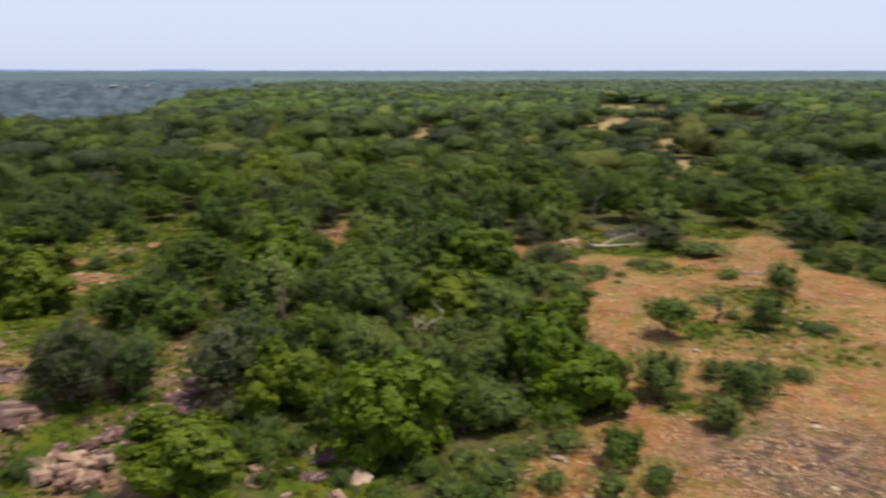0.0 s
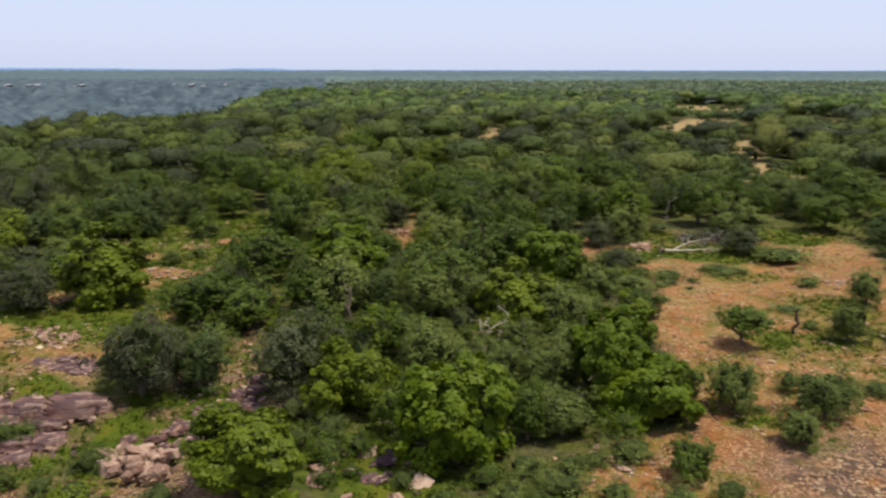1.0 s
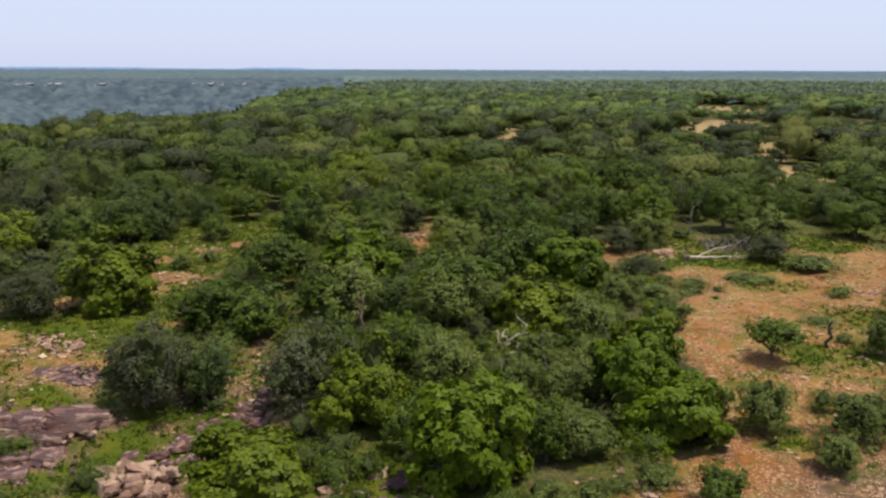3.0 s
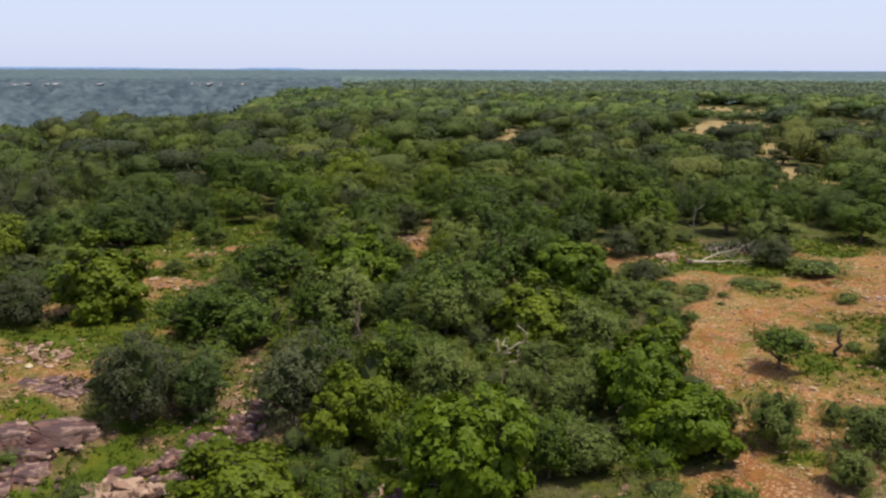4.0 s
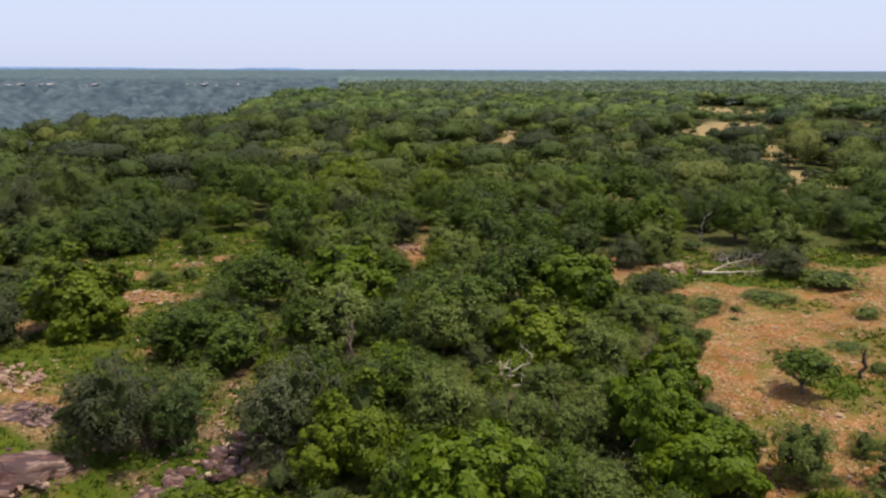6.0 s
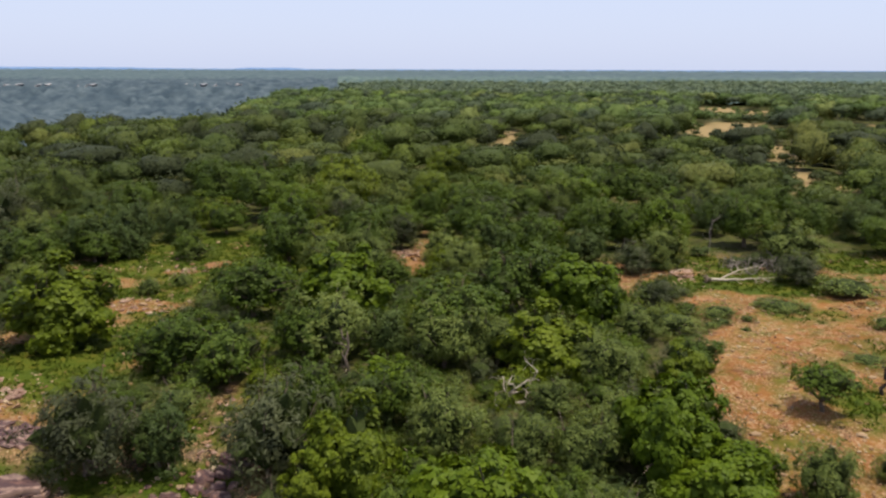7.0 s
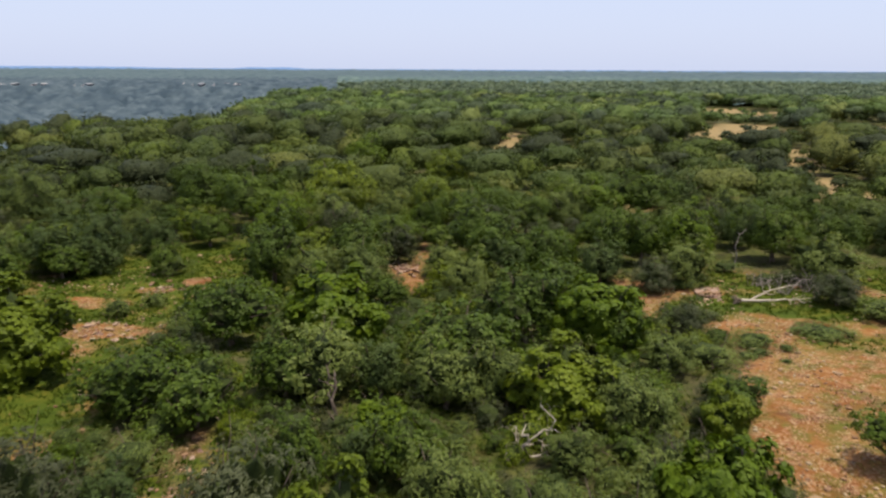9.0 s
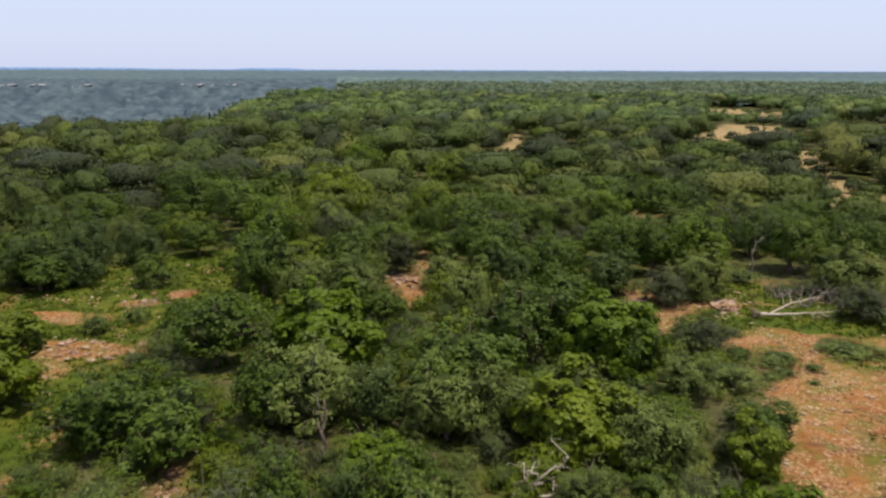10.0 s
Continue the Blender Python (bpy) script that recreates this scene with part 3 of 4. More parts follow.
def plant(kind, x, y, h, r):
    d = math.hypot(x, y)
    detail = 2 if d < 80 else 1 if d < 104 else 0
    low = h < 2.4
    key = ("shrub" if low else "tree", kind, int(plant_rng.integers(0, 3)), detail)
    if low:
        key = (key[0], key[1], key[2], max(1, detail))
    if key not in TEMPLATES:
        TEMPLATES[key] = (build_shrub if low else build_tree)(*key[1:])
    sx, sz = (r / 1.5, h / 2.0) if low else (r / R0, h / H0)
    m = Matrix.Translation((x, y, gz1(x, y) - 0.05)) @ Matrix.Rotation(plant_rng.uniform(0, 6.283), 4, 'Z') @ Matrix.Diagonal((sx, sx, sz, 1))
    copy_thing(TEMPLATES[key], m)
    PLANTED.append((x, y, r))


# ---- ground ----
def polar_grid(angles, radii, cx=0.0, cy=0.0):
    A, Rr = np.meshgrid(np.radians(angles), radii, indexing='ij')
    x, y = cx + Rr * np.sin(A), cy + Rr * np.cos(A)
    na, nr = A.shape
    i = (np.arange(na - 1)[:, None] * nr + np.arange(nr - 1)[None, :]).ravel()
    return x.ravel(), y.ravel(), np.stack([i, i + 1, i + nr + 1, i + nr], 1)


GRASSY = [(-33, 56, 6, 5, 0.12), (-28.5, 49.8, 3, 1.6, 0.2), (-36, 51, 5, 4, 0.12), (16, 66, 5, 6, 0.18), (26, 66, 5, 6, 0.25), (-36, 85, 10, 12, 0.75), (-33, 99, 6, 6, 0.8), (-37, 83, 3.8, 1.7, -2.4), (-33.8, 86.8, 2.2, 1.3, -2.4), (-31.2, 89.8, 1.7, 1.5, -2.4), (-33.4, 76.2, 3.4, 1.6, -2.4), (-26.5, 62, 2, 2.5, 0.6), (-30.5, 67.5, 3, 2.5, 0.4),
          (-40, 63.0, 10, 3.4, 1.0), (-32, 67.5, 4.8, 4.4, 0.9), (-29.5, 73, 3.0, 6, 0.5), (-36, 93.5, 8, 4.0, 0.7), (-41, 88, 3, 4, 0.6),
          (30, 97, 4.5, 4.5, 0.95), (20, 89.5, 9, 3.2, 1.0), (18, 95.5, 8, 4, 0.7), (21, 86.2, 5, 1.5, 0.6), (11, 86, 3, 2.5, 0.4), (12, 88.5, 3, 3.5, 0.5), (-7, 42, 4.5, 4.5, 0.8), (-22.8, 45, 1.2, 4.5, 0.8), (-19, 45, 5, 3, 0.3), (-27, 41, 4, 2, 0.5), (-22, 49.5, 4, 1.2, 0.5),
          (20.5, 62.5, 4, 2.5, 0.32), (-18.2, 56, 2.6, 6, 0.5), (-17.5, 48.5, 3, 3.5, 0.4), (-24, 42.5, 3.2, 1.8, 0.5), (-31, 41.5, 3, 1.5, 0.6), (14, 49, 2.2, 1.3, 0.6), (17, 54, 3, 3, 0.3), (-29, 60, 2.5, 6, 0.35), (21, 80, 4, 3, 0.35), (-20, 46, 7, 5, 0.35), (-34, 60, 6, 4, 0.3), (-30, 49.5, 3, 1.5, 0.35), (-31, 62.5, 4.5, 5, 0.45), (-34, 86, 7, 5.5, 0.9), (-27, 91, 5, 3.5, 0.8), (-27, 84, 3, 5, 0.5), (-33, 78.5, 4, 2.5, 0.55), (25, 60, 8, 6, 0.32), (23, 71, 6, 5, 0.25), (13, 56, 2.5, 5, 0.2), (16, 46, 3, 2, 0.25)]


def grass_at(x, y, op):
    n1 = fbm(x / 7, y / 7, 41, 3)
    g = np.where(op > 0.5, 0.16 + 0.7 * (n1 - 0.45), 0.48 + 0.5 * (n1 - 0.5))
    for cx, cy, rx, ry, amt in GRASSY:
        wob = 0.5 * (fbm(x / 3, y / 3, 71, 3) - 0.5)
        g = g + amt * smooth(1.25, 0.4, np.hypot((x - cx) / rx, (y - cy) / ry) + wob)
    return g


def make_ground():
    ang = np.concatenate([np.arange(-180, -46, 4.0), np.arange(-46, 40, 0.36), np.arange(40, 180.1, 4.0)])
    rad = np.concatenate([[0.0, 8, 16, 24, 30], np.arange(34, 100, 0.66), 100 * 1.022 ** np.arange(0, 180)])
    rad = np.append(rad[rad < 4900], 4940)
    x, y, f = polar_grid(ang, rad)
    z = gz(x, y)
    op = open_mask(x, y)
    grass = grass_at(x, y, op)
    rocky = smooth(-2, 2, inside(ROCK_ZONE, x, y)) * (0.55 + 0.45 * smooth(0.32, 0.50, fbm(x / 2.5, y / 2.5, 51, 3)))
    rocky = np.maximum(rocky, 1.0 * smooth(1.2, 0.5, np.hypot((x - 19) / 8, (y - 42.5) / 6)) * smooth(0.15, 0.45, fbm(x / 2, y / 2, 53, 3)))
    rocky = np.maximum(rocky, smooth(1.1, 0.6, np.hypot((x + 29.5) / 3.5, (y - 52.7) / 1.6)))
    me = fast_mesh("ground", np.stack([x, y, z], 1), f, [MAT_GROUND], {"open": op, "grass": grass, "rocky": rocky, "straw": smooth(118, 150, np.hypot(x, y))}, flat=False)
    tagged(new("ground", me), "reddish stony bush ground with dry grass and green patches", "ground", kind="structure")


make_ground()

# ---- trees and bushes by the stony clearing, the thicket and the wood beyond ----
plant("lime", -13.0, 39.2, 4.6, 3.1)
plant("grey", -23.2, 49.8, 6.1, 3.0)
plant("dark", -19.8, 50.8, 4.4, 2.1)
plant("grey", -13.7, 50.1, 6.2, 2.8)
plant("oak", -12.4, 54.6, 5.0, 1.7)
plant("lime", -9.3, 48.9, 4.9, 2.3)
plant("lime", -11.0, 47.3, 2.8, 1.3)
plant("oak", -6.7, 45.9, 3.3, 1.3)
plant("fig", -2.9, 43.0, 6.8, 3.1)
plant("olive", -5.5, 53.5, 4.6, 2.3)
plant("olive", -1.2, 52.7, 3.6, 1.9)
plant("olive", 1.9, 51.9, 4.2, 2.0)
plant("olive", 2.7, 46.6, 3.0, 2.1)
plant("oak", 0.8, 45.8, 3.4, 1.3)
plant("fig", 5.9, 51.7, 6.5, 2.7)
plant("fig", 8.0, 48.7, 4.2, 2.5)
plant("olive", 4.5, 56.0, 4.0, 2.0)
plant("lime", 8.6, 63.6, 3.0, 1.6)
plant("olive", 13.0, 50.5, 3.8, 1.8)
plant("umbrella", 16.1, 61.0, 3.3, 2.1)
plant("olive", 18.0, 49.8, 3.4, 2.0)
plant("olive", 15.4, 46.1, 2.5, 1.4)
plant("olive", 23.7, 62.5, 3.5, 1.5)
plant("olive", 28.2, 71.4, 3.4, 1.6)
plant("oak", 8.9, 41.5, 2.5, 1.4)
plant("olive", 6.2, 43.8, 1.5, 1.7)
plant("olive", 10.4, 39.2, 1.8, 1.2)
plant("olive", 7.8, 38.5, 1.9, 1.4)
plant("lime", -34.1, 67.3, 6.2, 3.7)
plant("grey", -39.2, 64.1, 4.3, 3.1)
plant("oak", -23.9, 62.7, 4.5, 2.9)
plant("oak", -25.3, 63.0, 3.6, 1.8)
plant("oak", -20.1, 61.7, 4.4, 2.7)
plant("oak", -21.3, 60.4, 1.8, 1.9)
plant("olive", -14.4, 67.0, 5.2, 3.4)
plant("fig", -15.4, 74.4, 6.0, 3.5)
plant("oak", -22.5, 74.3, 5.2, 3.1)
plant("oak", -16.4, 66.3, 4.4, 2.3)
plant("dark", -10.8, 67.1, 4.4, 2.0)
plant("oak", -6.6, 69.7, 5.6, 3.5)
plant("oak", -2.2, 77.8, 6.2, 3.4)
plant("fig", 2.6, 77.1, 5.8, 3.5)
plant("olive", -3.3, 66.7, 4.4, 2.4)
plant("olive", -6.7, 66.1, 4.8, 2.6)
plant("oak", -7.5, 56.9, 3.8, 1.9)
plant("dark", -9.9, 57.2, 3.6, 1.7)
plant("lime", -0.1, 64.9, 4.6, 3.0)
plant("olive", 3.4, 63.6, 4.0, 2.3)
plant("olive", 6.8, 72.8, 3.4, 2.2)
plant("olive", 9.7, 75.0, 1.9, 2.7)
plant("olive", 4.9, 63.9, 3.2, 1.7)
plant("grey", 8.3, 92.1, 3.5, 2.3)
plant("oak", 3.9, 75.9, 4.0, 1.8)
plant("olive", 24.1, 96.8, 2.2, 3.6)
plant("olive", 25.5, 86.1, 1.9, 3.5)
plant("olive", 25.5, 77.1, 1.3, 1.4)
plant("olive", -33.5, 79.7, 1.9, 1.4)
plant("olive", -31.8, 82.5, 1.6, 1.3)
plant("olive", -34.7, 92.1, 2.3, 2.0)
plant("oak", -43.2, 88.9, 3.6, 2.7)
plant("dark", -41.0, 91.2, 3.8, 2.1)
plant("olive", 20.4, 53.7, 1.0, 1.9)
plant("olive", 22.5, 53.4, 1.1, 1.4)
plant("dark", 27.4, 62.4, 0.6, 1.8)
plant("olive", 13.7, 79.3, 1.0, 1.9)
plant("olive", -23.7, 38.9, 1.5, 1.2)
plant("olive", -4.7, 79.6, 5.0, 2.1)
plant("oak", -7.3, 100.7, 6.5, 3.7)
plant("oak", -5.4, 94.4, 6.0, 3.2)
plant("oak", -1.2, 94.3, 5.4, 2.9)
plant("lime", -14.9, 142.2, 6.5, 3.7)
plant("dark", -4.4, 92.4, 5.5, 2.6)
plant("oak", -17.8, 93.9, 6.0, 3.0)
plant("grey", -20.9, 101.7, 6.0, 2.5)
plant("olive", -16.1, 88.1, 5.2, 3.0)
plant("olive", -20.0, 87.5, 5.0, 2.8)
plant("oak", -24.3, 89.8, 6.4, 3.1)
plant("fig", -27.2, 101.9, 6.6, 3.7)
plant("dark", -26.0, 93.5, 5.0, 2.4)
plant("oak", -35.3, 92.4, 3.2, 1.7)
plant("dark", -39.2, 99.3, 4.6, 2.5)
plant("dark", -42.4, 94.7, 6.0, 3.1)
plant("dark", -45.0, 90.2, 5.4, 3.3)
plant("grey", -14.7, 98.6, 4.4, 2.1)
plant("oak", -13.0, 108.9, 5.5, 1.8)
plant("olive", -7.3, 88.0, 4.6, 2.5)
plant("dark", 3.9, 94.2, 4.6, 2.7)
plant("fig", 12.3, 101.5, 6.5, 3.3)
plant("oak", 5.8, 100.8, 6.0, 2.4)
plant("oak", 8.3, 100.5, 5.6, 2.4)
plant("olive", 11.1, 94.1, 4.8, 2.7)
plant("olive", 1.4, 116.7, 6.0, 3.5)
plant("fig", 3.3, 119.8, 6.5, 4.3)
plant("oak", 10.4, 123.0, 6.8, 4.2)
plant("dark", 15.4, 126.3, 6.4, 3.6)
plant("oak", 21.0, 103.2, 6.6, 3.4)
plant("dark", 32.1, 135.4, 5.0, 4.4)
plant("olive", 19.7, 119.2, 5.6, 3.4)
plant("oak", 0.1, 87.8, 4.2, 2.7)
plant("fig", -29.5, 155.4, 7.5, 4.2)
plant("dark", 18.8, 109.2, 5.5, 2.7)
plant("oak", -2.8, 111.3, 5.6, 3.0)
plant("oak", 27.6, 104.9, 5.6, 3.0)
plant("olive", 23.4, 96.4, 5.0, 3.2)
plant("grey", 22.6, 89.4, 3.3, 2.3)
plant("olive", 11.7, 84.4, 1.0, 1.3)
plant("olive", 13.7, 77.1, 0.6, 0.9)
plant("olive", 15.7, 78.2, 0.6, 0.8)
plant("olive", 15.1, 75.9, 0.4, 0.5)
plant("olive", 19.5, 82.0, 0.8, 2.4)
plant("olive", 13.2, 78.4, 0.7, 1.1)
plant("oak", -28.9, 44.1, 1.6, 1.2)
plant("oak", -8.1, 40.8, 0.7, 0.8)
plant("dark", -5.3, 40.1, 1.0, 0.9)
plant("oak", -9.2, 39.7, 0.9, 0.8)
plant("dark", -22.5, 41.4, 1.7, 1.2)
plant("oak", -25.9, 39.5, 1.3, 0.9)
plant("lime", -22.0, 39.2, 0.8, 1.6)
plant("dark", -17.5, 39.1, 0.8, 1.3)
plant("grey", 20.3, 96.0, 1.4, 1.8)
plant("grey", 22.6, 93.9, 1.6, 2.0)
plant("grey", 18.4, 95.7, 1.0, 1.5)
plant("grey", 12.9, 95.9, 0.8, 1.3)
plant("dark", 15.7, 99.0, 1.2, 1.6)
plant("dark", 10.9, 93.3, 1.2, 1.5)
plant("olive", 19.0, 82.6, 0.5, 2.5)
plant("olive", 12.3, 72.4, 0.4, 0.8)
plant("olive", 12.7, 76.5, 0.5, 1.0)
plant("olive", 17.0, 53.4, 1.8, 1.1)
plant("olive", 21.9, 65.1, 1.0, 1.0)
plant("olive", 2.4, 39.9, 1.8, 1.9)
plant("olive", 0.0, 38.8, 1.5, 1.4)
plant("olive", 5.1, 39.4, 1.3, 1.2)
plant("oak", -3.1, 37.7, 1.6, 1.3)
plant("oak", -1.1, 40.5, 1.6, 1.2)
plant("olive", 0.8, 41.8, 1.5, 1.4)
plant("dark", 3.1, 42.4, 1.3, 1.1)
plant("oak", 1.3, 38.5, 1.4, 1.4)
plant("olive", 4.3, 43.1, 1.0, 1.0)
plant("olive", -22.0, 41.9, 1.6, 1.0)
plant("olive", -28.1, 45.3, 1.0, 1.1)
plant("olive", 21.8, 69.8, 0.6, 1.7)
plant("oak", -11.6, 43.4, 1.7, 1.3)
plant("dark", -10.2, 44.8, 1.9, 1.4)
plant("dark", -13.6, 45.2, 1.6, 1.2)
plant("oak", -8.2, 43.4, 1.5, 1.2)
plant("grey", -12.8, 47.0, 2.0, 1.4)
plant("olive", -5.6, 44.6, 1.6, 1.2)
plant("olive", 14.6, 50.5, 0.5, 0.7)


# undergrowth between the placed trees, and the next rows of the wood
fill_rng = np.random.default_rng(7)


def wood_points(lo, hi, spacing, tries, pack=0.72, half=36.0, turn=-5.0):
    """Scattered places in the wood between two distances, clear of what stands already."""
    have = [(px, py, pr) for px, py, pr in PLANTED]
    grid = {}

    def put(px, py, pr):
        grid.setdefault((int(px // 8), int(py // 8)), []).append((px, py, pr))
    for h in have:
        put(*h)
    a = np.radians(fill_rng.uniform(-half + turn, half + turn, tries))
    d = np.sqrt(fill_rng.uniform(lo * lo, hi * hi, tries))
    x, y = d * np.sin(a), d * np.cos(a)
    ok = (open_mask(x, y) < 0.3) & (inside(VALLEY, x, y) < 1.5) & ~past_valley(x - 50 * (fbm(x / 25, y / 25, 97, 3) - 0.35), y)
    if hi > 500:
        ok &= d < woods_limit(x, y)
    out = []
    for px, py in zip(x[ok], y[ok]):
        r = spacing * fill_rng.uniform(0.65, 1.45)
        cx, cy = int(px // 8), int(py // 8)
        near = (q for i in (-1, 0, 1) for j in (-1, 0, 1) for q in grid.get((cx + i, cy + j), ()))
        if all((px - q[0]) ** 2 + (py - q[1]) ** 2 > (pack * (r + q[2])) ** 2 for q in near):
            put(px, py, r)
            out.append((px, py, r))
    return out


KINDS = ["oak", "olive", "dark", "fig", "lime", "grey", "oak", "olive"]
for px, py, r in wood_points(42, 92, 1.3, 3600):
    plant(KINDS[int(fill_rng.integers(0, 8))], px, py, r * fill_rng.uniform(1.1, 1.7), r * 1.1)
for px, py, r in wood_points(86, 124, 2.9, 2600, 0.82):
    plant(KINDS[int(fill_rng.integers(0, 8))], px, py, r * fill_rng.uniform(1.35, 2.0), r * 1.12)
for t in TEMPLATES.values():
    for o in (*t.children_recursive, t):
        bpy.data.objects.remove(o)


# ---- the woods of the plateau, joined ----
def joined_woods(name, lo, hi, spacing, tries, boughs, clumps, leaves, ll, lw, tall, mat, label, hull):
    rng = np.random.default_rng(int(lo))
    V, F, T, off = [], [[], []], [], 0
    spots = wood_points(lo, hi, spacing, tries, 0.84, 33.5, -3.5)
    for bearing, near, far, half in GAPS:
        for _ in range(6 if lo < near < hi else 0):
            d, side = rng.uniform(near, far), half * rng.uniform(-0.9, 0.9)
            b = math.radians(bearing)
            spots.append((d * math.sin(b) + side * math.cos(b), d * math.cos(b) - side * math.sin(b), rng.uniform(0.6, 1.9)))
    for px, py, r in spots:
        h = min(r * rng.uniform(1.15, 2.3), tall * rng.uniform(0.75, 1.15))
        cap = low_before_gap(px, py)
        if cap < h:
            h, r = cap, min(r, cap * 1.1)
        start = float(rng.choice([0.10, 0.25, 0.40, 0.50]))
        k = min(1.0, r / 3.0)
        form = crown_form(rng, start, r * 1.1, h, max(3, int(boughs * k)), 0.46)
        tint = float(np.clip(rng.normal(0.45 - 0.05 * smooth(-8, -22, math.degrees(math.atan2(px, py))), 0.33), 0, 1))
        v, f = crown_arrays(rng, form, start, r * 1.1, int(clumps * k), 0.85 / math.sqrt(clumps * k) * 2, leaves, ll * k ** 0.5, lw * k ** 0.5, 0.14, hull, 0.2, (0.78, 1.0))
        V.append(v + np.array([px, py, gz1(px, py) - 0.1]))
        for q, g in zip(F, f):
            q.append(g + off)
        T.append(np.full(len(v), tint))
        off += len(v)
        PLANTED.append((px, py, r))
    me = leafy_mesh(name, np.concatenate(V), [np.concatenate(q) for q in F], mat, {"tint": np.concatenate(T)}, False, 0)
    tagged(new(name, me), label, "woodland", kind="stuff")


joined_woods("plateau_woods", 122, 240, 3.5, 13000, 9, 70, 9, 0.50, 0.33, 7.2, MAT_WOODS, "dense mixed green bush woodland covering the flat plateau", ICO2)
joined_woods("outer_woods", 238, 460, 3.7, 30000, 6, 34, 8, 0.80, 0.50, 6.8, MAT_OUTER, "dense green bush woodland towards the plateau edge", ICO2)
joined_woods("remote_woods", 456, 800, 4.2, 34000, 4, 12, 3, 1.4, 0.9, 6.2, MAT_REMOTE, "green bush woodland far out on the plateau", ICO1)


# ---- distant canopy: plateau, valley sides, horizon ----
def canopy(x, y, cell):
    """Crown-shaped bumps on a jittered grid: height share and a tint for each crown."""
    gx, gy = np.floor(x / cell), np.floor(y / cell)
    best, tint = np.zeros(x.shape), np.zeros(x.shape)
    for i in (-1, 0, 1):
        for j in (-1, 0, 1):
            ix, iy = gx + i, gy + j
            qx, qy = (ix + 0.15 + 0.7 * lattice(ix, iy, 1)) * cell, (iy + 0.15 + 0.7 * lattice(ix, iy, 2)) * cell
            rr = cell * (0.55 + 0.35 * lattice(ix, iy, 3))
            b = np.sqrt(np.maximum(0, 1 - ((x - qx) ** 2 + (y - qy) ** 2) / rr ** 2)) * (0.6 + 0.5 * lattice(ix, iy, 4))
            t = lattice(ix, iy, 5)
            tint = np.where(b > best, t, tint)
            best = np.maximum(best, b)
    return best, tint


def far_canopy():
    ang = np.arange(-43, 34, 0.25)
    rad = np.concatenate([np.arange(300, 900, 2.4), 900 * 1.0095 ** np.arange(0, 180)])
    rad = np.append(rad[rad < 4880], 4900)
    x, y, f = polar_grid(ang, rad)
    d = np.hypot(x, y)
    b, tint = canopy(x, y, 7.5)
    b2, tint2 = canopy(x, y, 19.0)
    b3, tint3 = canopy(x, y, 5.2)
    slope = (inside(VALLEY, x, y) > 12) | past_valley(x, y)
    b, tint = np.where(slope, b3 * 0.8, b), np.where(slope, tint3, tint)
    w = smooth(1000, 1800, d)
    b, tint = b * (1 - w) + b2 * w, tint * (1 - w) + tint2 * w
    z = gz(x, y) + 1.2 + 5.5 * b
    valley = inside(VALLEY, x, y)
    beyond = (valley > 12) | past_valley(x, y)
    z = z - np.where(beyond, 0.0, (0.8 + 3.5 * b) * smooth(20, -40, d - woods_limit(x, y)))
    v = np.stack([x, y, z], 1)
    # haze by distance: each ring outward takes a bluer painted colour
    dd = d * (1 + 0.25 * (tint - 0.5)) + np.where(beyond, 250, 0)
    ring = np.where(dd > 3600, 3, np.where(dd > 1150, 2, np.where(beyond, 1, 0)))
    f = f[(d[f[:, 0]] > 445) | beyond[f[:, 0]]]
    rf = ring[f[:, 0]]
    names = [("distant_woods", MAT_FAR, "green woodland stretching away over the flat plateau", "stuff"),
             ("valley_woods", MAT_VALLEY, "woodland on the far slopes of the valley, coloured blue-green for haze", "structure"),
             ("hazy_woods", MAT_HAZY, "far-off woodland, its haze painted as pale blue-green", "structure"),
             ("horizon_hills", MAT_HAZE_BLUE, "low hills along the horizon, painted haze blue", "structure")]
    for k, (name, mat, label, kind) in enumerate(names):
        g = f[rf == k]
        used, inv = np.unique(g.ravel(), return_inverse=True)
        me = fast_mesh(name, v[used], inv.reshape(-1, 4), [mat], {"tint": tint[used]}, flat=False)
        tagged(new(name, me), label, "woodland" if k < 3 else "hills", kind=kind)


far_canopy()


# ---- rocks ----
def rock_mesh(name, rng, points, squash, mat):
    """An angular block: the hull of a few scattered corners."""
    p = rng.normal(0, 1, (points, 3))
    p = np.sign(p) * np.abs(p / np.linalg.norm(p, axis=1, keepdims=True)) ** 0.42
    p *= rng.uniform(0.75, 1.0, (points, 1)) * 0.5 * np.array([1, 1, squash])
    bm = bmesh.new()
    for q in p:
        bm.verts.new(q)
    hull = bmesh.ops.convex_hull(bm, input=bm.verts)
    bmesh.ops.delete(bm, geom=[g for g in hull["geom_interior"] if isinstance(g, bmesh.types.BMVert)], context='VERTS')
    if mat is not MAT_STONE:
        bmesh.ops.subdivide_edges(bm, edges=bm.edges, cuts=1)
        bmesh.ops.triangulate(bm, faces=bm.faces)
        for v in bm.verts:
            v.co += Vector(rng.normal(0, 0.030, 3))
    me = bpy.data.meshes.new(name)
    bm.to_mesh(me)
    bm.free()
    me.materials.append(mat)
    return me


